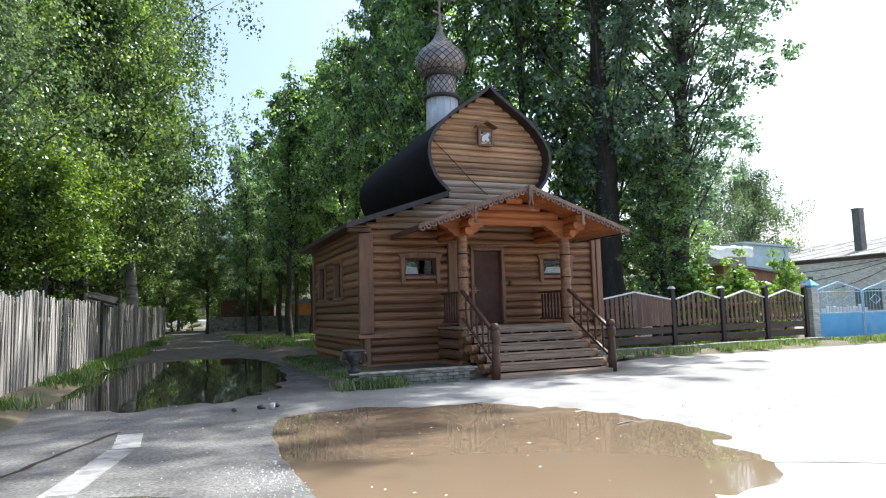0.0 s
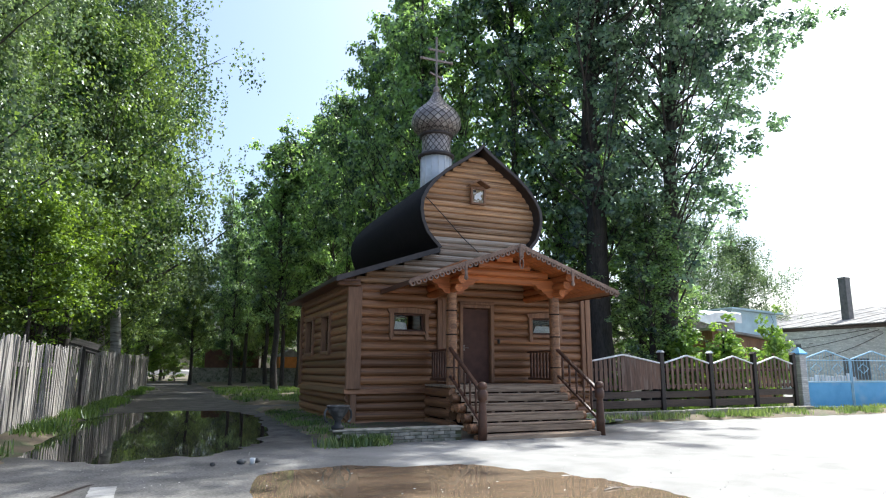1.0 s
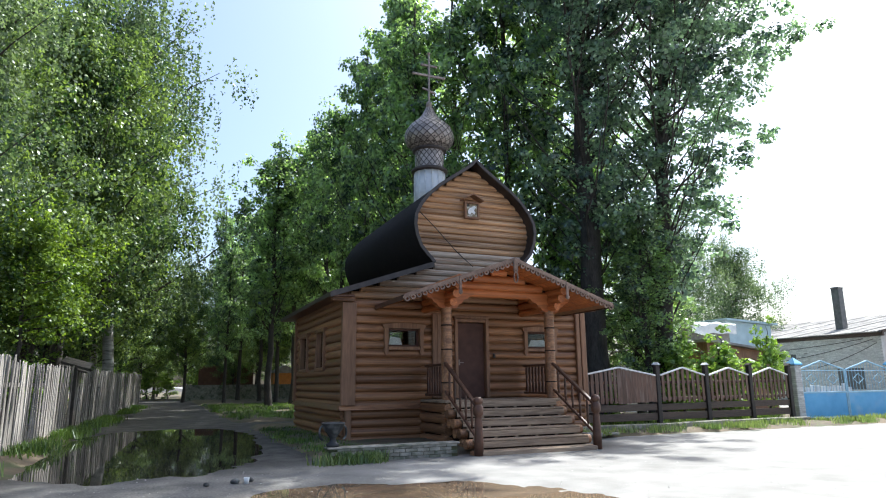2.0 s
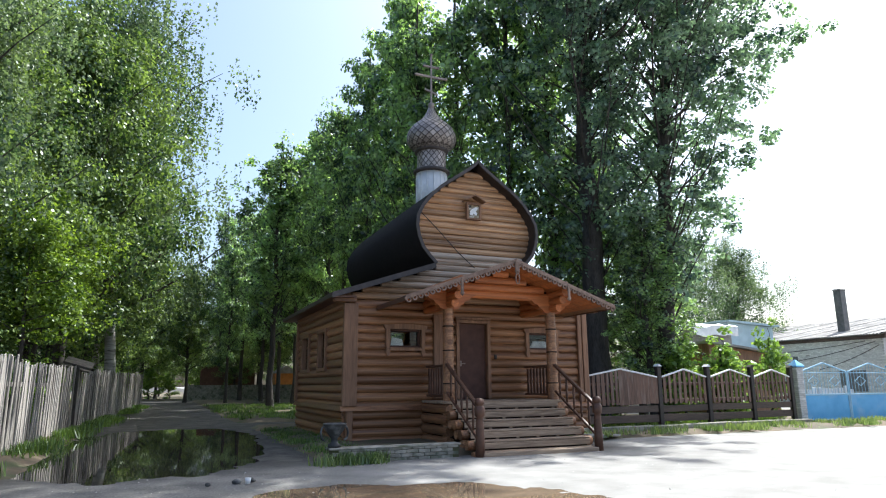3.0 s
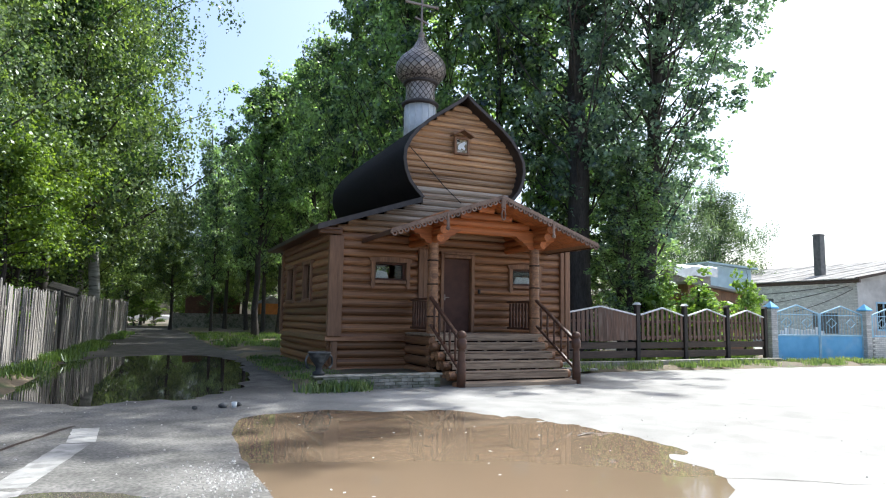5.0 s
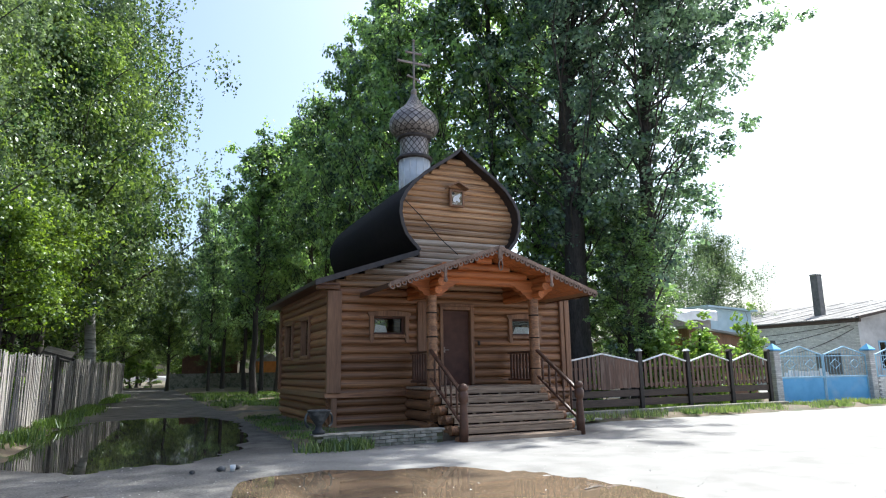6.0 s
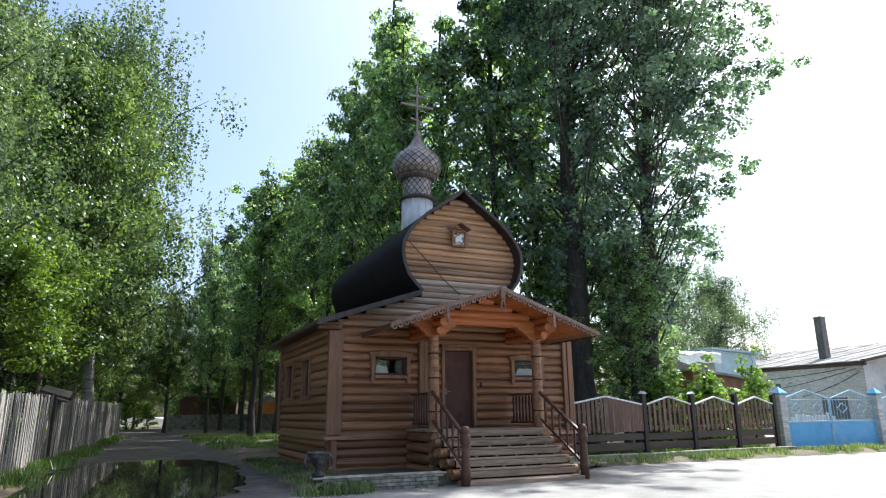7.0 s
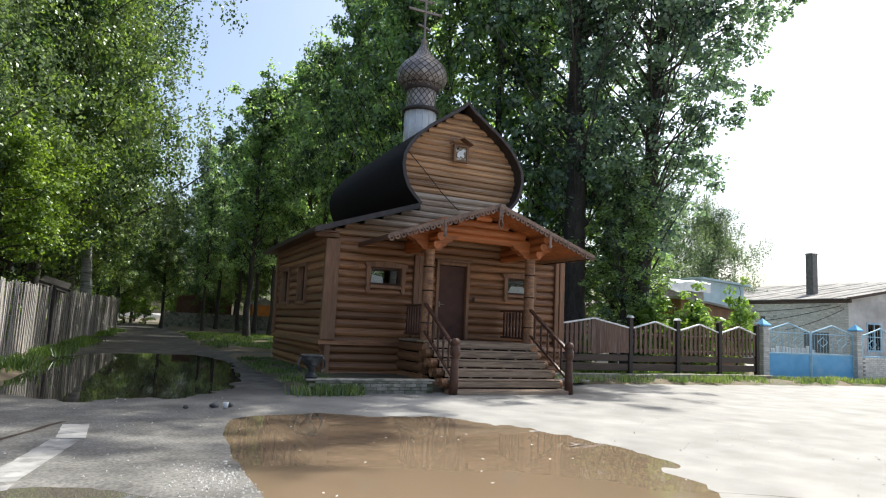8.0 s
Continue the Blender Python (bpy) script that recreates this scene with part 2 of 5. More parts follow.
two_surfaces(ASPHALT, (0.138, 0.131, 0.121), -2.6, 0.0)
PAINT = material("worn_road_paint", (0.22, 0.215, 0.205), (0.37, 0.36, 0.345), 5, 0.8, 0.3, 60, spots=(0.16, 0.155, 0.15), spot_scale=6, spot_amount=0.8)
KICK = material("dark_kick_board", (0.042, 0.027, 0.020), (0.095, 0.064, 0.048), 5, 0.65, 0.3, None, (0.6, 8, 8), rand=0.2)
EARTH = material("damp_earth", (0.07, 0.055, 0.035), (0.17, 0.13, 0.085), 3, 0.9, 0.6, 25, spots=(0.05, 0.075, 0.025), spot_scale=1.5, spot_amount=0.8)
GRASS = leaf_material("grass_blades", (0.032, 0.07, 0.014), (0.17, 0.25, 0.06), (1.5, 1.6, 0.7))
WEED = leaf_material("weed_leaves", (0.10, 0.15, 0.05), (0.28, 0.33, 0.14), (1.3, 1.4, 0.7))
POPLAR = leaf_material("poplar_leaves", (0.010, 0.027, 0.018), (0.21, 0.295, 0.145), (2.9, 3.1, 1.4), 0.50, 0.07)
BIRCH = leaf_material("birch_leaves", (0.036, 0.068, 0.037), (0.215, 0.27, 0.15), (1.4, 1.55, 0.9), 0.38, 0.035)
# poplar leaf copy with backlight and bluish flare haze put into its colour
POPLAR_DARK = leaf_material("hazed_poplar_leaves", (0.012, 0.030, 0.027), (0.19, 0.262, 0.18), (2.7, 2.9, 1.9), 0.50, 0.08)
MAPLE = leaf_material("maple_leaves", (0.020, 0.048, 0.021), (0.20, 0.27, 0.095), (2.0, 2.1, 0.9), 0.36, 0.035)
MAPLE_FRESH = leaf_material("fresh_maple_leaves", (0.03, 0.065, 0.016), (0.22, 0.30, 0.07), (1.9, 2.0, 0.6), 0.42, 0.03)
SHRUB = leaf_material("shrub_leaves", (0.12, 0.20, 0.045), (0.30, 0.40, 0.12), (1.6, 1.7, 0.7), 0.45, 0.03)
BARK = material("grey_bark", (0.028, 0.024, 0.020), (0.085, 0.072, 0.062), 6, 0.9, 0.8, None, (5, 5, 1))
BIRCH_BARK = material("birch_bark", (0.24, 0.23, 0.21), (0.50, 0.485, 0.46), 4, 0.8, 0.4, None, (1, 1, 5), spots=(0.05, 0.045, 0.04), spot_scale=2.0, spot_amount=0.9)
PLANK = material("weathered_plank", (0.12, 0.108, 0.098), (0.50, 0.46, 0.42), 5, 0.85, 0.5, None, (9, 9, 0.5), rand=0.28, spots=(0.10, 0.085, 0.07), spot_scale=1.2, spot_amount=0.6)
PICKET = material("brown_picket", (0.075, 0.04, 0.027), (0.17, 0.095, 0.065), 5, 0.65, 0.3, None, (8, 8, 0.6), rand=0.22, spots=(0.24, 0.19, 0.16), spot_scale=2.0, spot_amount=0.4)
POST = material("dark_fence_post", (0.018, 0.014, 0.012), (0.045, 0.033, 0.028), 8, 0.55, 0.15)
WHITE = material("white_strip", (0.62, 0.61, 0.6), (0.82, 0.81, 0.8), 9, 0.6, 0.1)
BLUE = material("blue_gate_paint", (0.09, 0.33, 0.62), (0.15, 0.44, 0.74), 2.5, 0.4, 0.1, spots=(0.35, 0.52, 0.68), spot_scale=1.2, spot_amount=0.5)
BLUE_PIPE = material("blue_pipe_paint", (0.22, 0.40, 0.55), (0.36, 0.54, 0.68), 6, 0.4, 0.1)
BRICK = material("white_brick", (0.44, 0.42, 0.40), (0.68, 0.66, 0.63), 9, 0.85, 0.3, rand=0.16)
BRICKS = material("white_bricks_joined", (0.55, 0.53, 0.50), (0.76, 0.74, 0.70), 9, 0.85, 0.05, rand=0.14, island=True)
MOSSY = material("mossy_brick", (0.17, 0.155, 0.125), (0.37, 0.34, 0.285), 7, 0.9, 0.3, rand=0.2, spots=(0.05, 0.07, 0.03), spot_scale=3, spot_amount=0.7)
MORTAR = material("mortar", (0.26, 0.25, 0.24), (0.40, 0.385, 0.37), 12, 0.9, 0.3)
SLATE = material("asbestos_sheet", (0.22, 0.21, 0.20), (0.44, 0.42, 0.40), 2.5, 0.9, 0.3, rand=0.12, spots=(0.13, 0.125, 0.12), spot_scale=0.9, spot_amount=0.6)
PLASTER = material("grey_plaster", (0.42, 0.40, 0.38), (0.60, 0.58, 0.55), 2, 0.9, 0.3, spots=(0.28, 0.26, 0.24), spot_scale=0.8, spot_amount=0.6)
IRON = material("sooty_steel", (0.10, 0.10, 0.10), (0.20, 0.195, 0.19), 5, 0.6, 0.2, metal=0.2)
PALE_SHEET = material("pale_sheeting", (0.50, 0.52, 0.54), (0.78, 0.80, 0.82), 2, 0.5, 0.3, spots=(0.3, 0.3, 0.3), spot_scale=1.5, spot_amount=0.5)
CONCRETE = material("old_concrete", (0.20, 0.19, 0.175), (0.36, 0.345, 0.32), 5, 0.9, 0.5, 40, spots=(0.1, 0.1, 0.08), spot_scale=2, spot_amount=0.6)
URN = material("dark_cast_stone", (0.02, 0.02, 0.021), (0.05, 0.05, 0.05), 9, 0.7, 0.5, spots=(0.35, 0.35, 0.34), spot_scale=4, spot_amount=0.5)
GLASS = bpy.data.materials.new("window_glass")
GLASS.use_nodes = True
_n, _l = GLASS.node_tree.nodes, GLASS.node_tree.links
_n.remove(_n["Principled BSDF"])
_clear, _gloss, _fres, _mix = _n.new("ShaderNodeBsdfTransparent"), _n.new("ShaderNodeBsdfGlossy"), _n.new("ShaderNodeFresnel"), _n.new("ShaderNodeMixShader")
_clear.inputs["Color"].default_value, _gloss.inputs["Roughness"].default_value, _fres.inputs["IOR"].default_value = (0.92, 0.94, 0.94, 1), 0.01, 1.45
_l.new(_fres.outputs[0], _mix.inputs["Fac"])
_l.new(_clear.outputs[0], _mix.inputs[1])
_l.new(_gloss.outputs[0], _mix.inputs[2])
_l.new(_mix.outputs[0], _n["Material Output"].inputs["Surface"])
MUD = water_material("muddy_water", (0.178, 0.130, 0.086), 0.05)
FILM = water_material("shallow_water", (0.095, 0.085, 0.070), 0.05)
CLEAR = water_material("dark_water", (0.035, 0.032, 0.026), 0.03)


# ---- mesh helpers ----
class Shape:
    """Collects corners and faces of one mesh."""

    def __init__(self):
        self.v, self.f, self.s = [], [], []

    def add(self, verts, faces, smooth=False):
        k = len(self.v)
        self.v.extend(tuple(p) for p in verts)
        self.f.extend(tuple(i + k for i in f) for f in faces)
        self.s.extend([smooth] * len(faces))
        return self

    def box(self, x0, x1, y0, y1, z0, z1, b=0.0, m=None):
        """A box with chamfered edges."""
        if b <= 0:
            vs = [Vector((x, y, z)) for x in (x0, x1) for y in (y0, y1) for z in (z0, z1)]
            fs = [(0, 1, 3, 2), (4, 6, 7, 5), (0, 4, 5, 1), (2, 3, 7, 6), (0, 2, 6, 4), (1, 5, 7, 3)]
        else:
            vs, index = [], {}
            c, h = ((x0 + x1) / 2, (y0 + y1) / 2, (z0 + z1) / 2), (abs(x1 - x0) / 2, abs(y1 - y0) / 2, abs(z1 - z0) / 2)
            signs = [(i, j, k) for i in (-1, 1) for j in (-1, 1) for k in (-1, 1)]
            for sg in signs:
                for a in range(3):
                    index[sg, a] = len(vs)
                    vs.append(Vector([c[q] + sg[q] * (h[q] - (0 if q == a else b)) for q in range(3)]))
            fs = []
            for a in range(3):
                p, q = (a + 1) % 3, (a + 2) % 3
                for s in (-1, 1):
                    ring = []
                    for i, j in ((-1, -1), (1, -1), (1, 1), (-1, 1)):
                        sg = [0, 0, 0]
                        sg[a], sg[p], sg[q] = s, i, j
                        ring.append(index[tuple(sg), a])
                    fs.append(tuple(ring if s > 0 else ring[::-1]))
                for i in (-1, 1):
                    for j in (-1, 1):
                        lo, hi = [0, 0, 0], [0, 0, 0]
                        lo[p] = hi[p] = i
                        lo[q] = hi[q] = j
                        lo[a], hi[a] = -1, 1
                        lo, hi = tuple(lo), tuple(hi)
                        ring = [index[lo, p], index[hi, p], index[hi, q], index[lo, q]]
                        fs.append(tuple(ring if i * j < 0 else ring[::-1]))
            for sg in signs:
                ring = [index[sg, a] for a in range(3)]
                fs.append(tuple(ring if sg[0] * sg[1] * sg[2] > 0 else ring[::-1]))
        if m is not None:
            vs = [m @ p for p in vs]
        return self.add(vs, fs)

    def bar(self, a, b, w, h, chamfer=0.0, up=(0, 0, 1)):
        """A squared bar from a to b."""
        a, b = Vector(a), Vector(b)
        d = b - a
        x = d.normalized()
        y = Vector(up).cross(x)
        y = y.normalized() if y.length > 1e-4 else Vector((0, 1, 0))
        z = x.cross(y)
        m = Matrix.Translation((a + b) / 2) @ Matrix((x, y, z)).transposed().to_4x4()
        return self.box(-d.length / 2, d.length / 2, -w / 2, w / 2, -h / 2, h / 2, chamfer, m)

    def tube(self, points, radii, n=10, caps=True):
        """A round bar through points."""
        pts = [Vector(p) for p in points]
        rings = []
        side = None
        for i, p in enumerate(pts):
            d = (pts[min(i + 1, len(pts) - 1)] - pts[max(i - 1, 0)]).normalized()
            if side is None:
                side = d.orthogonal().normalized()
            side = (side - d * side.dot(d)).normalized()
            other = d.cross(side)
            r = radii[i] if isinstance(radii, (list, tuple)) else radii
            rings.append([p + (side * math.cos(k * 2 * math.pi / n) + other * math.sin(k * 2 * math.pi / n)) * r for k in range(n)])
        vs = [v for ring in rings for v in ring]
        fs = [(i * n + k, i * n + (k + 1) % n, (i + 1) * n + (k + 1) % n, (i + 1) * n + k) for i in range(len(pts) - 1) for k in range(n)]
        self.add(vs, fs, True)
        if caps:
            self.add(rings[0], [tuple(range(n))[::-1]])
            self.add(rings[-1], [tuple(range(n))])
        return self

    def lathe(self, centre, profile, n=20):
        """A turned form: profile of (radius, height)."""
        cx, cy, cz = centre
        vs = [(cx + r * math.cos(k * 2 * math.pi / n), cy + r * math.sin(k * 2 * math.pi / n), cz + z) for r, z in profile for k in range(n)]
        fs = [(i * n + k, i * n + (k + 1) % n, (i + 1) * n + (k + 1) % n, (i + 1) * n + k) for i in range(len(profile) - 1) for k in range(n)]
        return self.add(vs, fs, True)

    def prism(self, outline, axis, lo, hi):
        """An outline of (a, b) drawn out along an axis from lo to hi."""
        def put(a, b, c):
            return {"x": (c, a, b), "y": (a, c, b), "z": (a, b, c)}[axis]
        n = len(outline)
        vs = [put(a, b, lo) for a, b in outline] + [put(a, b, hi) for a, b in outline]
        area = sum(outline[i][0] * outline[(i + 1) % n][1] - outline[(i + 1) % n][0] * outline[i][1] for i in range(n))
        flip = (area > 0) == (axis == "y")
        fs = [tuple(range(n))[::-1], tuple(range(n, 2 * n))] + [(i, (i + 1) % n, n + (i + 1) % n, n + i) for i in range(n)]
        return self.add(vs, [f[::-1] for f in fs] if flip else fs)

    def mesh(self, name, mat):
        me = bpy.data.meshes.new(name)
        me.from_pydata(self.v, [], self.f)
        me.polygons.foreach_set("use_smooth", self.s)
        me.materials.append(mat)
        me.update()
        return me


def part(name, shape, mat, parent=None, label=""):
    """One mesh under a thing or a part; places are in the world."""
    ob = new(name, shape.mesh(name, mat) if isinstance(shape, Shape) else shape)
    if parent is not None:
        ob.parent = parent
        ob.matrix_parent_inverse = parent.matrix_world.inverted()
    return tagged(ob, label)


def thing(name, place, label, category, group="", kind=""):
    ob = new(name)
    ob.location = place
    ob.empty_display_size = 0.2
    bpy.context.view_layer.update()
    ob.matrix_world = Matrix.Translation(place)
    return tagged(ob, label, category, group, kind)


def piece(name, me, m, parent):
    """A repeated piece that shares its mesh."""
    ob = new(name, me)
    ob.parent = parent
    ob.matrix_parent_inverse = parent.matrix_world.inverted()
    ob.matrix_basis = m
    return ob


rnd = random.Random(7)

# ---- ground ----
def muddy(x, y):
    """Below nothing inside the brown puddle: round towards the square, straighter along the lane."""
    u, v = x + 1.7, y + 9.05
    return (abs(u) / 1.45) ** 4 + (abs(v) / 3.3) ** 4 - 1 if u < 0 else (u / 3.3) ** 1.9 + (abs(v) / 3.3) ** 1.9 - 1


def wet_hollow(x, y):
    u, v = x + 4.95 + 0.3 * (y + 10.2), y + 10.2
    return (abs(u) / 0.95) ** 2 + (abs(v) / 0.62) ** 2 - 1


def lane_pool(x, y):
    u, v = x + 4.25 - 0.06 * (y - 2), y - 2.9
    return (abs(u) / 2.5) ** 2.6 + (abs(v) / 6.6) ** 2.6 - 1


def height(x, y):
    z = 0.012 * noise.noise((x * 0.35, y * 0.35, 1.0)) + 0.006 * noise.noise((x * 1.7, y * 1.7, 4.0))
    wob = 0.22 * noise.noise((x * 1.1, y * 1.1, 9.0)) + 0.10 * noise.noise((x * 3.7, y * 3.7, 2.0))
    for f in (muddy, lane_pool, wet_hollow):
        d = f(x, y) + wob
        if d < 0.5:
            z -= 0.05 * min(max((0.32 - d) / 0.6, 0.0), 1.0)
    return z


def ground_sheet():
    def axis(lo, hi, step, far):
        near = list(np.arange(lo, hi + 1e-6, step))
        out, d = [], step
        while lo - d > -far:
            out.append(lo - d)
            d *= 1.45
        out2, d = [], step
        while hi + d < far:
            out2.append(hi + d)
            d *= 1.45
        return [-far] + out[::-1] + near + out2 + [far]
    xs, ys = axis(-8.0, 5.0, 0.14, 900.0), axis(-16.0, 10.0, 0.14, 900.0)
    sh = Shape()
    vs = [(x, y, height(x, y) if -9 < x < 7 and -17 < y < 12 else 0.0) for y in ys for x in xs]
    n = len(xs)
    fs = [(j * n + i, j * n + i + 1, (j + 1) * n + i + 1, (j + 1) * n + i) for j in range(len(ys) - 1) for i in range(n - 1)]
    sh.add(vs, fs, True)
    ob = new("ground", sh.mesh("ground", ASPHALT))
    tagged(ob, "pale dusty worn asphalt with cracks and shallow hollows", "ground", kind="structure")


ground_sheet()


def pool(name, mat, x0, x1, y0, y1, label):
    sh = Shape().add([(x0, y0, -0.022), (x1, y0, -0.022), (x1, y1, -0.022), (x0, y1, -0.022)], [(0, 1, 2, 3)])
    tagged(new(name, sh.mesh(name, mat)), label, "puddle", kind="structure")


pool("water_muddy", MUD, -3.9, 2.7, -14.0, -4.9, "brown muddy rain puddle on the asphalt")
pool("water_hollow", FILM, -6.4, -3.92, -11.4, -9.3, "thin film of rain water in a hollow of the asphalt")
pool("water_lane", CLEAR, -7.0, -1.2, -4.2, 10.2, "dark still puddle across the lane")


def bank(name, outline, z, seed, label, mat=EARTH):
    """A low swelling strip of earth with an uneven edge: outline is (x0, x1, y0, y1)."""
    x0, x1, y0, y1 = outline
    sx, sy = max(2, int((x1 - x0) / 0.35)), max(2, int((y1 - y0) / 0.35))
    sx, sy = min(sx, 90), min(sy, 160)
    vs = []
    for j in range(sy + 1):
        for i in range(sx + 1):
            u, v = i / sx, j / sy
            x, y = x0 + (x1 - x0) * u, y0 + (y1 - y0) * v
            edge = min(u * (x1 - x0), (1 - u) * (x1 - x0), v * (y1 - y0), (1 - v) * (y1 - y0)) + 0.25 * noise.noise((x * 1.3, y * 1.3, seed)) - 0.12
            vs.append((x, y, -0.06 + (z + 0.06) * min(max(edge / 0.35, 0), 1) + 0.03 * noise.noise((x * 2, y * 2, seed + 3))))
    n = sx + 1
    sh = Shape().add(vs, [(j * n + i, j * n + i + 1, (j + 1) * n + i + 1, (j + 1) * n + i) for j in range(sy) for i in range(sx)], True)
    return tagged(new(name, sh.mesh(name, mat)), label, "ground", kind="structure")


bank("ground_church", (-1.3, 5.3, -3.0, 9.0), 0.16, 1.0, "bare shaded earth with thin grass round the church")
bank("ground_verge", (5.4, 30.0, -1.1, 9.0), 0.12, 2.0, "weedy earth strip under the picket fence")
bank("ground_fence", (-40.0, -6.3, -7.0, 60.0), 0.10, 3.0, "grassy verge below the grey plank fence")
bank("ground_far", (-60.0, 80.0, 58.0, 140.0), 0.10, 6.0, "rough shaded ground beyond the lane")
bank("ground_grove", (-1.5, 45.0, 12.0, 60.0), 0.12, 4.0, "shaded grassy ground under the trees")


# ---- church ----
XC, W, D = 3.53, 7.06, 6.05
church = thing("church", (XC, 3.0, 0), "small brown log church with a barrel roof and one onion dome", "church")
LOG_R, PITCH = 0.115, 0.212


def unit_log(r, mat, n=12):
    """A log one metre long along x, its round a little uneven."""
    sh = Shape()
    ring = [(r * math.cos(k * 2 * math.pi / n), r * math.sin(k * 2 * math.pi / n)) for k in range(n)]
    vs = [(x, a, b) for x in (-0.5, 0.5) for a, b in ring]
    sh.add(vs, [(k, n + k, n + (k + 1) % n, (k + 1) % n) for k in range(n)], True)
    sh.add(vs[:n], [tuple(range(n))])
    sh.add(vs[n:], [tuple(range(n))[::-1]])
    return sh.mesh("log", mat)


LOG_X, LOG_P, LOG_O = unit_log(LOG_R, LOG), unit_log(LOG_R, LOG_PALE), unit_log(LOG_R, LOG_ORANGE)
LOG_Y, LOG_G = unit_log(LOG_R, LOG), unit_log(LOG_R, LOG_GABLE)


def log_x(me, x0, x1, y, z, parent, s=1.0):
    if x1 - x0 > 0.04:
        k = rnd.uniform(0.96, 1.04) * s
        return piece("log", me, Matrix.LocRotScale(((x0 + x1) / 2, y, z), Euler((rnd.uniform(0, 6.28), rnd.uniform(-0.002, 0.002), 0)), (x1 - x0, k, k)), parent)


def log_y(me, y0, y1, x, z, parent, s=1.0):
    if y1 - y0 > 0.04:
        k = rnd.uniform(0.96, 1.04) * s
        return piece("log", me, Matrix.LocRotScale((x, (y0 + y1) / 2, z), Euler((0, rnd.uniform(0, 6.28), radians(90)), "ZYX"), (y1 - y0, k, k)), parent)


def cut(lo, hi, holes, z, half=0.09):
    """The stretches of lo..hi that no opening at that height takes away."""
    runs = [(lo, hi)]
    for a, b, z0, z1 in holes:
        if z0 - half < z < z1 + half:
            runs = [r for s, e in runs for r in ((s, min(e, a)), (max(s, b), e)) if r[1] - r[0] > 0.03]
    return runs


WIN_L, WIN_R, DOORWAY = (1.05, 1.93, 2.42, 2.88), (5.13, 6.01, 2.42, 2.88), (2.93, 3.93, 1.05, 3.18)
HOLES = (WIN_L, WIN_R, DOORWAY)
Z_WALL = 3.55


def half_width(z):
    """Half the barrel's outer width at a height."""
    prof = ((4.62, 1.30), (4.80, 1.49), (5.03, 1.68), (5.33, 1.80), (5.62, 1.85), (5.92, 1.82), (6.22, 1.67), (6.52, 1.43), (6.80, 1.13), (7.03, 0.81), (7.27, 0.46), (7.46, 0.20), (7.65, 0.0))
    zs, ws = [p[0] for p in prof], [p[1] for p in prof]
    return float(np.interp(z, zs, ws))


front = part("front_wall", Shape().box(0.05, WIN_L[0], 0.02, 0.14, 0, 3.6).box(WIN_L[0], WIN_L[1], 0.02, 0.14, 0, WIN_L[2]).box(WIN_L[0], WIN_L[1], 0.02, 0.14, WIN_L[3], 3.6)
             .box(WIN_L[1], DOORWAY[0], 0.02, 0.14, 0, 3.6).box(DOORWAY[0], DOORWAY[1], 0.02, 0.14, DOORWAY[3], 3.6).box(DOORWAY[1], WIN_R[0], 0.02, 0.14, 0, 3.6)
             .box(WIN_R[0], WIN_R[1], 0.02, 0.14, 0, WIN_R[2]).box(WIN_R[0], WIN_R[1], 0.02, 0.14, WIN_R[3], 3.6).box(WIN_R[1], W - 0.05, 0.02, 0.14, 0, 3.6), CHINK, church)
z = 0.12
while z < 3.60:
    for a, b in cut(0.05, W - 0.05, HOLES, z):
        log_x(LOG_X, a, b, 0.0, z, front)
    z += PITCH
gable = part("gable_wall", Shape().prism([(XC - 3.3, 3.6), (XC + 3.3, 3.6), (XC + 1.25, 4.62), (XC + 1.7, 5.2), (XC + 1.76, 5.6), (XC + 1.55, 6.2), (XC + 1.0, 6.8), (XC + 0.3, 7.3), (XC, 7.5),
                                          (XC - 0.3, 7.3), (XC - 1.0, 6.8), (XC - 1.55, 6.2), (XC - 1.76, 5.6), (XC - 1.7, 5.2), (XC - 1.25, 4.62)], "y", 0.02, 0.14), CHINK, church)
z = 3.72
while z < 7.45:
    if z < 4.62:
        w = min(3.45, 1.50 + (4.46 - z) / 0.337)
    else:
        w = min(half_width(z - 0.05), half_width(z + 0.05)) - 0.035
    if w > 0.1:
        log_x(LOG_P if 4.0 < z < 4.95 else LOG_G, XC - w, XC + (half_width(z + 0.02) - 0.02 if z > 5.9 else w), 0.0, z, gable, 0.82)
    z += 0.172
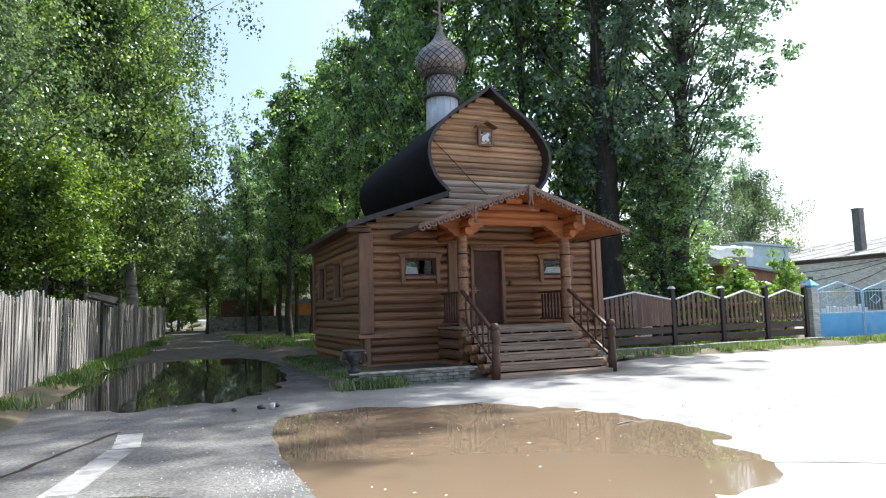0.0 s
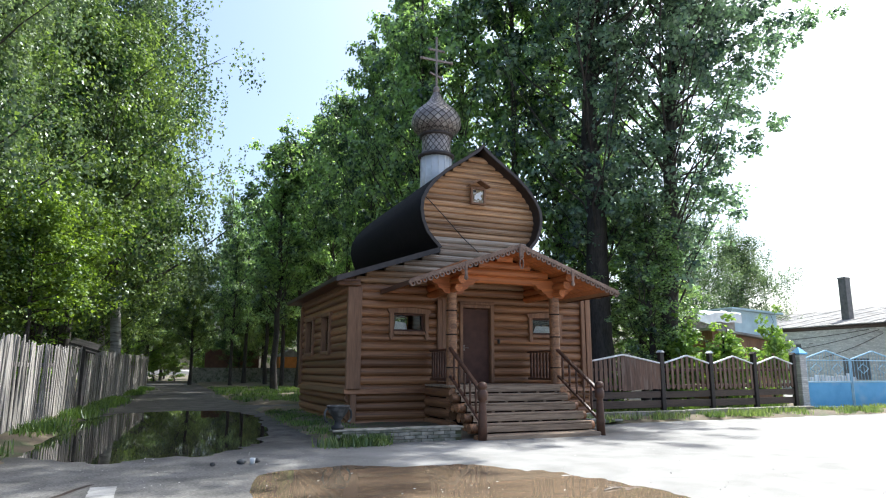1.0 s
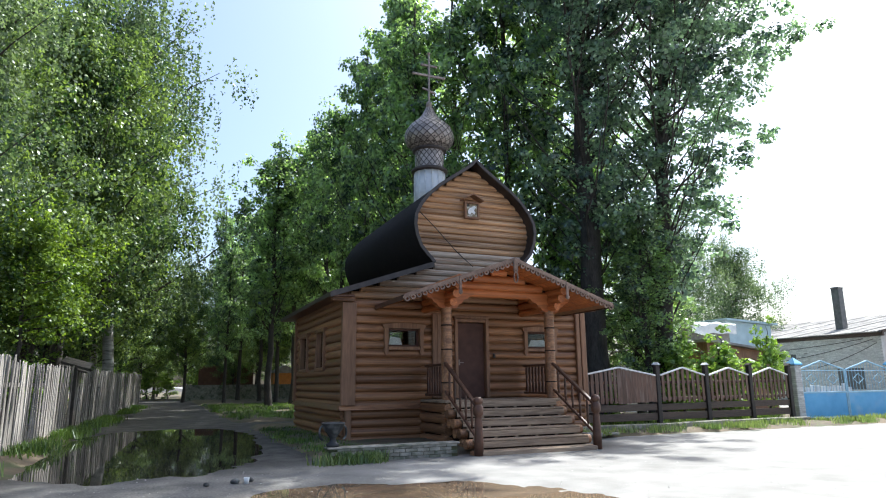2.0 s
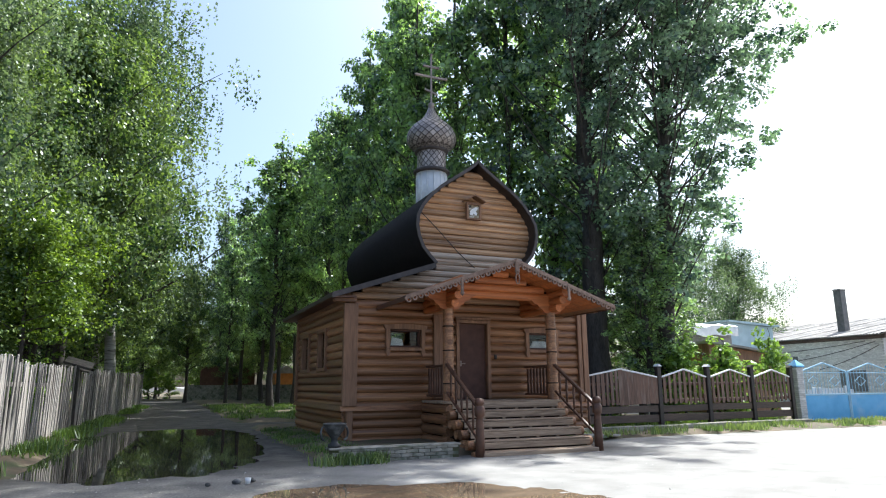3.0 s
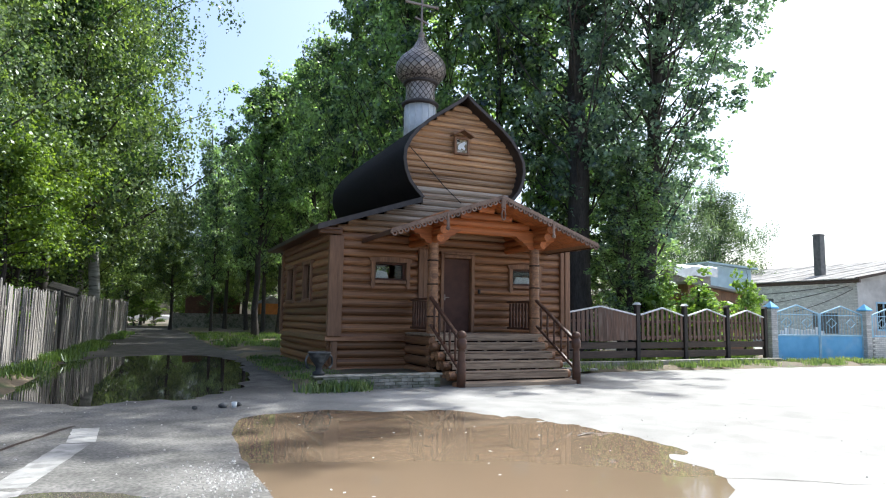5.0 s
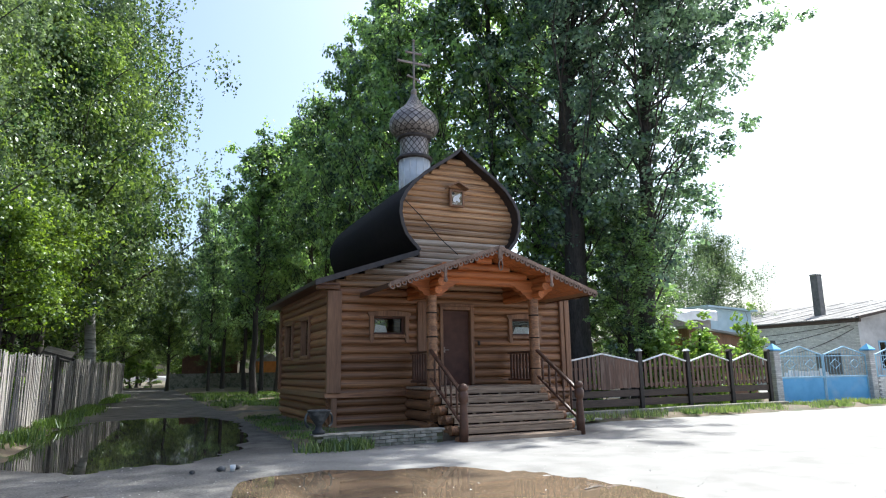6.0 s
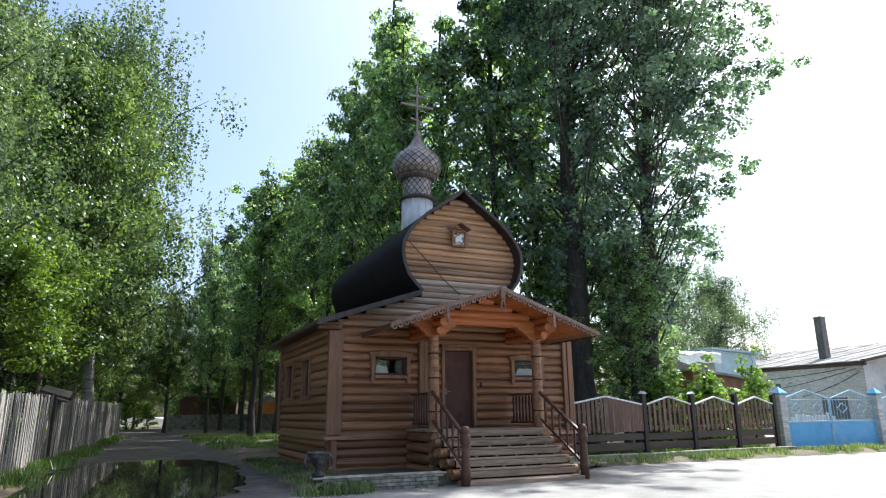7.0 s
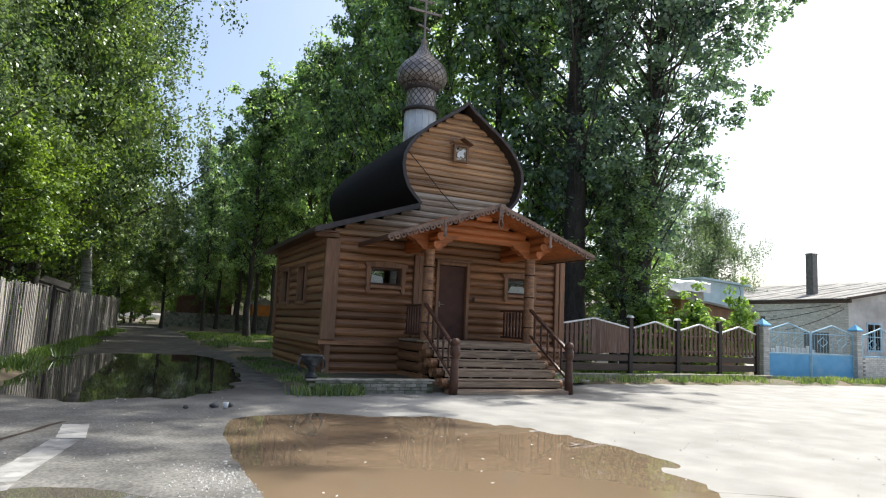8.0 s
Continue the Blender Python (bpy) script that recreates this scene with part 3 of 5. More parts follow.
for name, x in (("side_wall", 0.0), ("side_wall", W)):
    s = 1 if x == 0 else -1
    holes = [(1.85, 2.75, 1.95, 2.92), (4.1, 5.1, 1.95, 2.92)]
    backing = Shape()
    for y0, y1, z0, z1 in ((0.05, 1.85, 0, 3.7), (1.85, 2.75, 0, 1.95), (1.85, 2.75, 2.92, 3.7), (2.75, 4.1, 0, 3.7), (4.1, 5.1, 0, 1.95), (4.1, 5.1, 2.92, 3.7), (5.1, D, 0, 3.7)):
        backing.box(min(x + 0.02 * s, x + 0.14 * s), max(x + 0.02 * s, x + 0.14 * s), y0, y1, z0, z1)
    wall = part(name, backing, CHINK, church)
    z = 0.12
    while z < 3.75:
        for a, b in cut(0.03, D - 0.03, holes, z):
            log_y(LOG_Y, a, b, x, z, wall)
        z += PITCH
    for y0, y1, z0, z1 in holes:
        win = part("side_window", Shape().box(x - 0.16 * s, x + 0.02 * s, y0 - 0.06, y0 + 0.05, z0 - 0.05, z1 + 0.02, 0.01).box(x - 0.16 * s, x + 0.02 * s, y1 - 0.05, y1 + 0.06, z0 - 0.05, z1 + 0.02, 0.01)
                   .box(x - 0.17 * s, x + 0.02 * s, y0 - 0.12, y1 + 0.12, z1, z1 + 0.1, 0.01).box(x - 0.17 * s, x + 0.02 * s, y0 - 0.08, y1 + 0.08, z0 - 0.1, z0, 0.01), TRIM, church)
        part("pane", Shape().box(x - 0.03 * s, x - 0.02 * s, y0 + 0.05, y1 - 0.05, z0, z1), GLASS, win)
back = part("back_wall", Shape().box(0.05, 3.15, D - 0.12, D, 0, 3.7).box(3.65, W - 0.05, D - 0.12, D, 0, 3.7).box(3.15, 3.65, D - 0.12, D, 0, 3.02).box(3.15, 3.65, D - 0.12, D, 3.27, 3.7).prism([(XC - 3.3, 3.7), (XC + 3.3, 3.7), (XC + 1.25, 4.62), (XC + 1.7, 5.4), (XC + 1.5, 6.2), (XC, 7.4), (XC - 1.5, 6.2), (XC - 1.7, 5.4), (XC - 1.25, 4.62)], "y", D - 0.12, D), LOG, church)
# unseen floor and ceiling, near-black so the interior stays dark
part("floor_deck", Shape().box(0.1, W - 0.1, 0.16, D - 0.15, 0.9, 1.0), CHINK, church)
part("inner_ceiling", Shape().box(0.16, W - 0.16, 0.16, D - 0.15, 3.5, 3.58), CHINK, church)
for x0, x1, y0, y1 in ((-0.14, 0.22, -0.19, -0.02), (W - 0.3, W - 0.17, -0.19, -0.02), (W - 0.14, W + 0.02, -0.19, -0.02), (W - 0.02, W + 0.17, 0.0, 0.24), (-0.17, 0.02, D - 0.2, D), (W - 0.02, W + 0.17, D - 0.2, D)):
    part("corner_board", Shape().box(x0, x1, y0, y1, 0.97, 3.50, 0.012), TRIM, church)
part("drip_board", Shape().prism([(-0.20, 0.86), (-0.02, 0.86), (-0.02, 0.97), (-0.13, 0.97)], "x", -0.18, W + 0.18), LOG, church)
part("drip_board", Shape().prism([(-0.20, 0.86), (-0.02, 0.86), (-0.02, 0.97), (-0.13, 0.97)], "y", -0.02, D), LOG, church)
part("base_post", Shape().box(-0.02, 0.13, -0.17, -0.02, 0.0, 0.86, 0.012), TRIM, church)
part("eave_beam", Shape().box(-0.42, 0.16, -0.24, -0.05, 3.52, 3.69, 0.015), LOG, church)
part("eave_beam", Shape().box(W - 0.16, W + 0.42, -0.24, -0.05, 3.52, 3.69, 0.015), LOG, church)
part("wall_plate", Shape().box(-0.14, 0.1, 0.0, D, 3.52, 3.66, 0.01), LOG, church)
part("wall_plate", Shape().box(W - 0.1, W + 0.14, 0.0, D, 3.52, 3.66, 0.01), LOG, church)

# roofs
Y0, Y1 = -0.42, 6.75
zs = [4.60, 4.70, 4.80, 4.92, 5.03, 5.18, 5.33, 5.48, 5.62, 5.77, 5.92, 6.07, 6.22, 6.37, 6.52, 6.66, 6.80, 6.92, 7.03, 7.15, 7.27, 7.37, 7.46, 7.56, 7.65]
outer = [(XC - half_width(q), q) for q in zs] + [(XC + half_width(q), q) for q in zs[-2::-1]]


def inset(line, d):
    out = []
    for i, p in enumerate(line):
        a, b = Vector(line[max(i - 1, 0)]), Vector(line[min(i + 1, len(line) - 1)])
        t = (b - a).normalized()
        out.append((p[0] + t.y * d, p[1] - t.x * d))
    return out


def band(line_a, line_b, y0, y1):
    """A curved sheet with thickness between two lines."""
    sh, n = Shape(), len(line_a)
    vs = [(a, y, b) for line in (line_a, line_b) for y in (y0, y1) for a, b in line]
    fs = []
    for i in range(n - 1):
        fs += [(i + 1, i, 2 * n + i, 2 * n + i + 1), (n + i, n + i + 1, 3 * n + i + 1, 3 * n + i)]
    fs += [(0, n, 3 * n, 2 * n), (n - 1, 2 * n - 1, 4 * n - 1, 3 * n - 1)]
    half = n // 2 + 1
    for line, flip in ((line_a, False), (line_b, True)):
        for lo, hi in ((0, half), (half - 1, n)):
            m = hi - lo
            pts = [(a, y, b) for y in (y0, y1) for a, b in line[lo:hi]]
            skin = [(i, i + 1, m + i + 1, m + i) for i in range(m - 1)]
            sh.add(pts, [f[::-1] for f in skin] if flip else skin, True)
    return sh.add(vs, fs)


barrel = part("barrel_roof", band(outer, inset(outer, 0.05), Y0, Y1), ROOF, church, "dark brown felted barrel roof")
part("roof_trim", band(inset(outer, -0.015), inset(outer, 0.07), Y0 - 0.035, Y0 - 0.002), EDGE, barrel)
# near-black: the overhang's shade is put into the soffit colour
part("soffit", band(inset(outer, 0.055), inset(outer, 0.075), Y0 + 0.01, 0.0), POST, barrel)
for s in (-1, 1):
    a, b = (XC + s * 1.30, 4.62), (XC + s * 4.03, 3.70)
    line = [(a[0], a[1]), (b[0], b[1]), (b[0], b[1] - 0.07), (a[0], a[1] - 0.07)]
    skirt = part("skirt_roof", Shape().prism(line, "y", Y0, Y1), ROOF, church, "low dark felted side roof")
    part("roof_trim", Shape().prism([(a[0], a[1] + 0.02), (b[0] + s * 0.02, b[1] + 0.02), (b[0] + s * 0.02, b[1] - 0.12), (a[0], a[1] - 0.12)], "y", Y0 - 0.035, Y0 - 0.002), EDGE, skirt)
    part("eave_strip", Shape().prism([(b[0] + s * 0.003, b[1] + 0.025), (b[0] + s * 0.03, b[1] + 0.015), (b[0] + s * 0.03, b[1] - 0.08), (b[0] + s * 0.003, b[1] - 0.08)], "y", Y0, Y1), EDGE, skirt)
    # dark brown, with the eave's shade put into the colour
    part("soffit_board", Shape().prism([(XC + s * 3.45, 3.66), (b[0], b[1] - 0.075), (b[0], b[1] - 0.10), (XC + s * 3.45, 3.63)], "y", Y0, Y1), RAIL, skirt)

# front windows and door
for x0, x1, z0, z1 in (WIN_L, WIN_R):
    win = part("front_window", Shape().box(x0, x0 + 0.06, -0.06, 0.1, z0, z1, 0.008).box(x1 - 0.06, x1, -0.06, 0.1, z0, z1, 0.008).box(x0 + 0.06, x1 - 0.06, -0.06, 0.1, z1 - 0.05, z1, 0.008).box(x0 + 0.06, x1 - 0.06, -0.06, 0.1, z0, z0 + 0.05, 0.008), DOOR, church)
    part("pane", Shape().box(x0 + 0.06, x1 - 0.06, 0.0, 0.008, z0 + 0.05, z1 - 0.05), GLASS, win)
    # white plates stand in for the bright light showing in the panes
    if x0 > 4:
        part("half_curtain", Shape().prism([(x0 + 0.14, z0 + 0.05), (x1 - 0.10, z0 + 0.05), (x1 - 0.22, z0 + 0.24), (x0 + 0.24, z0 + 0.24)], "y", 0.02, 0.03), WHITE, win, "white plate for the bright light showing in the pane")
    else:
        part("half_curtain", Shape().prism([(x0 + 0.08, z0 + 0.05), (x0 + 0.44, z0 + 0.05), (x0 + 0.40, z0 + 0.22), (x0 + 0.12, z0 + 0.26)], "y", 0.012, 0.02), WHITE, win, "white plate for the bright light showing in the pane")
    cas = part("casing_header", Shape().prism([(x0 - 0.16, z1 + 0.10), (x0 - 0.12, z1), (x1 + 0.12, z1), (x1 + 0.16, z1 + 0.10), ((x0 + x1) / 2 + 0.15, z1 + 0.14), ((x0 + x1) / 2 - 0.15, z1 + 0.14)], "y", -0.20, -0.06), TRIM, win)
    for xa in (x0 - 0.09, x1 - 0.01):
        ear = [(xa, z1), (xa, z0 + 0.05), (xa + 0.02, z0 - 0.03), (xa - 0.005, z0 - 0.1), (xa + 0.01, z0 - 0.19), (xa + 0.05, z0 - 0.22), (xa + 0.09, z0 - 0.19), (xa + 0.105, z0 - 0.1), (xa + 0.08, z0 - 0.03), (xa + 0.10, z0 + 0.05), (xa + 0.10, z1)]
        part("casing_side", Shape().prism(ear, "y", -0.19, -0.05), TRIM, win)
    part("casing_sill", Shape().box(x0 + 0.01, x1 - 0.01, -0.185, -0.05, z0 - 0.09, z0 - 0.002, 0.01), TRIM, win)
door = part("entrance_door", Shape().box(3.02, 3.84, -0.02, 0.04, 1.10, 3.08, 0.006), DOOR, church, "plain dark brown steel door, shut")
part("door_handle", Shape().tube([(3.10, -0.06, 2.02), (3.22, -0.06, 2.02)], 0.012, 8).box(3.08, 3.12, -0.04, -0.02, 1.95, 2.10, 0.004), CROSS, door)
part("door_header", Shape().box(2.91, 3.96, -0.175, 0.05, 3.184, 3.25, 0.012), TRIM, church)
part("door_frame", Shape().box(2.93, 3.015, -0.17, 0.05, 1.1, 3.18, 0.01).box(3.845, 3.94, -0.17, 0.05, 1.1, 3.18, 0.01).box(3.016, 3.844, -0.16, 0.05, 3.09, 3.18, 0.01), TRIM, church)
part("cover_board", Shape().box(2.27, 2.60, -0.20, -0.1, 1.12, 3.28, 0.012).box(2.40, 2.44, -0.215, -0.2, 1.12, 3.28, 0.005), TRIM, church)
part("junction_box", Shape().box(4.05, 4.11, -0.2, -0.13, 2.14, 2.26, 0.01), POST, church)
part("gable_cable", Shape().tube([(1.85, -0.16, 6.12), (2.4, -0.15, 5.62), (3.0, -0.155, 5.02), (3.5, -0.15, 4.62)], 0.012, 6), POST, church)

# drum, onion dome and cross
DX, DY = 3.50, 2.98
tower = part("drum", Shape().lathe((DX, DY, 0), [(0.0, 6.9), (0.50, 6.9), (0.50, 8.30), (0.0, 8.30)], 28), DRUM, church, "pale sheet-metal drum")
for k in range(14):
    a = k * 2 * math.pi / 14
    part("drum_rib", Shape().bar((DX + 0.505 * math.cos(a), DY + 0.505 * math.sin(a), 6.95), (DX + 0.505 * math.cos(a), DY + 0.505 * math.sin(a), 8.29), 0.03, 0.03, 0.005, (math.cos(a), math.sin(a), 0)), DRUM, tower)
part("drum_collar", Shape().lathe((DX, DY, 0), [(0.46, 8.27), (0.60, 8.29), (0.61, 8.36), (0.55, 8.41), (0.46, 8.42)], 28), SEAM, church)
DOME = [(0.465, 8.42), (0.465, 9.00), (0.56, 9.02), (0.57, 9.08), (0.52, 9.10), (0.66, 9.18), (0.77, 9.31), (0.815, 9.45), (0.82, 9.56), (0.79, 9.70), (0.71, 9.85), (0.59, 9.98), (0.46, 10.09), (0.34, 10.19), (0.25, 10.30), (0.18, 10.42), (0.13, 10.54), (0.09, 10.62)]
onion = part("onion_dome", Shape().lathe((DX, DY, 0), DOME, 32), SEAM, church, "weathered metal onion dome with diamond scales")


def scales(profile, rows, around, name):
    """Diamond plates laid over a turned form."""
    rs, hs = np.array([p[0] for p in profile]), np.array([p[1] for p in profile])
    run = np.r_[0, np.cumsum(np.hypot(np.diff(rs), np.diff(hs)))]
    step = run[-1] / rows
    sh = Shape()
    for j in range(rows + 1):
        for k in range(around):
            a0 = (k + 0.5 * (j % 2)) * 2 * math.pi / around
            pts = []
            for da, ds in ((0, -0.84), (0.42, 0.0), (0, 0.84), (-0.42, 0.0)):
                s = min(max((j + ds) * step, 0), run[-1])
                r, h = float(np.interp(s, run, rs)) + 0.012 - 0.003 * ds, float(np.interp(s, run, hs))
                a = a0 + da * 2 * math.pi / around
                pts.append((DX + r * math.cos(a), DY + r * math.sin(a), h))
            sh.add(pts, [(0, 1, 2, 3)])
    tagged(part(name, sh, SCALE, onion), kind="stuff")


scales(DOME[:2], 5, 16, "neck_scale_cladding")
scales(DOME[4:], 16, 20, "dome_scale_cladding")
cross = part("cross", Shape().lathe((DX, DY, 0), [(0.05, 10.58), (0.10, 10.64), (0.115, 10.72), (0.09, 10.80), (0.04, 10.84)], 14)
             .bar((DX, DY, 10.8), (DX, DY, 12.55), 0.075, 0.06, 0.01).bar((DX - 0.52, DY, 11.78), (DX + 0.52, DY, 11.78), 0.06, 0.08, 0.01)
             .bar((DX - 0.22, DY, 12.15), (DX + 0.22, DY, 12.15), 0.06, 0.07, 0.01).bar((DX - 0.24, DY, 11.30), (DX + 0.24, DY, 11.16), 0.06, 0.07, 0.01), CROSS, church)
for x, q in ((-0.55, 11.78), (0.55, 11.78), (0, 12.6), (-0.25, 12.15), (0.25, 12.15)):
    part("trefoil", Shape().lathe((DX + x, DY, q), [(0.0, -0.06), (0.05, -0.035), (0.06, 0), (0.05, 0.035), (0.0, 0.06)], 10), CROSS, cross)

# plaque with a little roof on the gable
plaque = thing("plaque", (3.47, -0.2, 6.2), "small framed picture under a peaked wooden hood", "picture")
part("frame", Shape().box(3.25, 3.31, -0.24, -0.13, 5.97, 6.46, 0.01).box(3.64, 3.70, -0.24, -0.13, 5.97, 6.46, 0.01).box(3.31, 3.64, -0.24, -0.13, 5.97, 6.03, 0.01).box(3.31, 3.64, -0.24, -0.13, 6.40, 6.46, 0.01), TRIM, plaque)
part("panel", Shape().box(3.30, 3.65, -0.19, -0.13, 6.02, 6.41), material("faded_picture_panel", (0.10, 0.07, 0.04), (0.42, 0.33, 0.20), 16, 0.7, spots=(0.70, 0.68, 0.62), spot_scale=9, spot_amount=0.9), plaque)
part("pale_shape", Shape().prism([(3.36, 6.12), (3.44, 6.10), (3.47, 6.16), (3.56, 6.10), (3.59, 6.16), (3.55, 6.22), (3.60, 6.31), (3.56, 6.36), (3.49, 6.31), (3.43, 6.29), (3.37, 6.22)], "y", -0.197, -0.19), WHITE, plaque)
part("dark_shape", Shape().prism([(3.34, 6.31), (3.42, 6.33), (3.40, 6.39), (3.33, 6.38)], "y", -0.197, -0.19), POST, plaque)
part("hood", Shape().prism([(3.16, 6.47), (3.47, 6.64), (3.79, 6.47), (3.79, 6.50), (3.47, 6.68), (3.16, 6.50)], "y", -0.36, -0.10), TRIM, plaque)

# ---- porch ----
PF, PY = 1.09, -1.52
porch = thing("porch", (XC, -1.0, 0), "open timber porch with round posts and a carved gable edge", "porch")
part("porch_floor", Shape().box(1.93, 5.13, -1.76, -0.16, PF - 0.06, PF, 0.01), STEP, porch)
# the shade under the porch is put into this block's near-black colour
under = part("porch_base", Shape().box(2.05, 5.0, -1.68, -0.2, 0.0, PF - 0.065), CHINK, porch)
for k in range(4):
    zz = 0.16 + k * 0.25
    log_y(LOG_Y, -1.75, -0.16, 2.02, zz, under)
    log_y(LOG_Y, -1.75, -0.16, 5.04, zz, under)
for x in (2.09, 5.0):
    post = part("post", Shape().tube([(x, PY, 0.0), (x + 0.004, PY, 1.0), (x - 0.004, PY, 2.0), (x, PY, 3.30)], [0.15, 0.14, 0.132, 0.128], 16), LOG, porch)
    for q in (1.5, 2.28, 2.86):
        part("groove", Shape().lathe((x, PY, q), [(0.12, -0.02), (0.139, -0.014), (0.139, 0.014), (0.12, 0.02)], 16), CHINK, post)
RZ, RE, RX = 4.44, 3.44, 2.80
slope = (RZ - RE) / RX
tym = part("tympanum", Shape().prism([(XC - 1.9, 3.66), (XC + 1.9, 3.66), (XC, 4.30)], "y", PY + 0.02, PY + 0.10), CHINK, porch)
zz = 3.68
while zz < 4.25:
    reach = (RZ - 0.12 - zz) / slope - 0.02
    log_x(LOG_O, XC - reach, XC + reach, PY, zz, tym, 0.95)
    zz += 0.185
for x, s in ((2.09, 1), (5.0, -1)):
    steps = [(0.15, 3.27), (0.24, 3.29), (0.29, 3.37), (0.37, 3.40), (0.42, 3.48), (0.52, 3.51), (0.60, 3.59), (0.70, 3.62), (0.72, 3.68)]
    part("bracket", Shape().prism([(x + w, q) for w, q in steps] + [(x - w, q) for w, q in steps[::-1]], "y", PY - 0.10, PY + 0.10), LOG_ORANGE, porch)
    for y0, q in ((-1.95, 3.38), (-2.15, 3.56), (-2.28, 3.74), (-2.32, 3.90)):
        log_y(LOG_O, y0, -0.1, x, q, tym, 0.86)
for s in (-1, 1):
    e = (XC + s * RX, RE)
    roof = part("porch_roof", Shape().prism([(XC, RZ), e, (e[0], e[1] - 0.05), (XC, RZ - 0.05)], "y", -2.38, -0.14), ROOF, porch)
    part("roof_boarding", Shape().prism([(XC, RZ - 0.055), (e[0] - s * 0.02, e[1] - 0.05), (e[0] - s * 0.02, e[1] - 0.075), (XC, RZ - 0.08)], "y", -2.36, -0.14), LOG, roof)
    for k in range(13):
        u0, u1 = k / 13, (k + 1) / 13 - 0.004
        part("soffit_board", Shape().prism([(XC + s * RX * u0, RZ - 0.082 - slope * RX * u0), (XC + s * RX * u1, RZ - 0.082 - slope * RX * u1), (XC + s * RX * u1, RZ - 0.10 - slope * RX * u1), (XC + s * RX * u0, RZ - 0.10 - slope * RX * u0)], "y", -2.35, -0.16), LOG_ORANGE, roof) if k < 12 else None
    # dark strip added where the eave edge only lies in shadow
    part("eave_fascia", Shape().prism([(e[0] + s * 0.002, e[1] + 0.02), (e[0] + s * 0.03, e[1] + 0.01), (e[0] + s * 0.03, e[1] - 0.10), (e[0] + s * 0.002, e[1] - 0.10)], "y", -2.38, -0.14), RAIL, roof)
    barge = part("bargeboard", Shape().prism([(XC, RZ + 0.03), (e[0] + s * 0.06, e[1] + 0.01), (e[0] + s * 0.06, e[1] - 0.07), (XC, RZ - 0.07)], "y", -2.43, -2.385), LACE, porch)
    n = 20
    loop = Shape()
    ring = [(0.062 * math.cos(t), 0.062 * math.sin(t)) for t in np.arange(0, 2 * math.pi, math.pi / 6)]
    hole = [(0.030 * math.cos(t), 0.030 * math.sin(t)) for t in np.arange(0, 2 * math.pi, math.pi / 6)]
    vs = [(a, y, b) for y in (-0.018, 0.018) for line in (ring, hole) for a, b in line]
    fs = []
    for i in range(12):
        j = (i + 1) % 12
        fs += [(i, j, 12 + j, 12 + i), (24 + j, 24 + i, 36 + i, 36 + j), (j, i, 24 + i, 24 + j), (12 + i, 12 + j, 36 + j, 36 + i)]
    loop.add(vs, fs)
    me = loop.mesh("scallop", LACE)
    for k in range(n):
        u = (k + 0.5) / n
        piece("scallop", me, Matrix.Translation((XC + s * RX * 1.02 * u, -2.41, RZ - 0.10 - slope * RX * 1.02 * u)), barge)
        piece("bead", me, Matrix.LocRotScale((XC + s * RX * 1.02 * (u + 0.025), -2.415, RZ - 0.045 - slope * RX * 1.02 * (u + 0.025)), None, (0.5, 1, 0.5)), barge)
    part("pendant", Shape().box(XC + s * 1.47 - 0.035, XC + s * 1.47 + 0.035, -2.45, -2.41, 3.58, 3.92, 0.012).lathe((XC + s * 1.47, -2.43, 3.58), [(0.0, -0.09), (0.05, -0.05), (0.05, 0.0), (0.02, 0.03)], 8), LACE, barge)
pend = Shape().box(XC - 0.06, XC + 0.06, -2.47, -2.43, 4.14, 4.40, 0.012)
for q, h in ((4.17, 0.07), (3.98, 0.13)):
    pts = [(XC + 0.05 * math.cos(t), -2.45, q + h * math.sin(t)) for t in np.linspace(0, 2 * math.pi, 17)]
    pend.tube(pts, 0.018, 6, False)
part("ridge_pendant", pend, LACE, porch)


def baluster(x, y, z0, z1, flat=False):
    if flat:
        return Shape().prism([(-0.045, z0), (0.045, z0), (0.05, z0 + 0.2 * (z1 - z0)), (0.03, (z0 + z1) / 2), (0.05, z0 + 0.8 * (z1 - z0)), (0.045, z1), (-0.045, z1), (-0.05, z0 + 0.8 * (z1 - z0)), (-0.03, (z0 + z1) / 2), (-0.05, z0 + 0.2 * (z1 - z0))], "x", -0.015, 0.015)
    h = z1 - z0
    return Shape().lathe((0, 0, z0), [(0.0, 0), (0.024, 0), (0.024, 0.2 * h), (0.034, 0.3 * h), (0.022, 0.45 * h), (0.034, 0.6 * h), (0.024, 0.75 * h), (0.024, h), (0.0, h)], 8)


BAL_FLAT = baluster(0, 0, 0.14, 0.80, True).mesh("baluster", RAIL)
for x in (2.09, 5.0):
    side = part("side_rail", Shape().bar((x, PY + 0.1, PF + 0.84), (x, -0.16, PF + 0.84), 0.10, 0.06, 0.012), RAIL, porch)
    part("foot_rail", Shape().bar((x, PY + 0.1, PF + 0.12), (x, -0.16, PF + 0.12), 0.07, 0.06, 0.01), RAIL, porch)
    for y in np.linspace(PY + 0.26, -0.30, 7):
        piece("baluster", BAL_FLAT, Matrix.Translation((x, float(y), PF)), side)

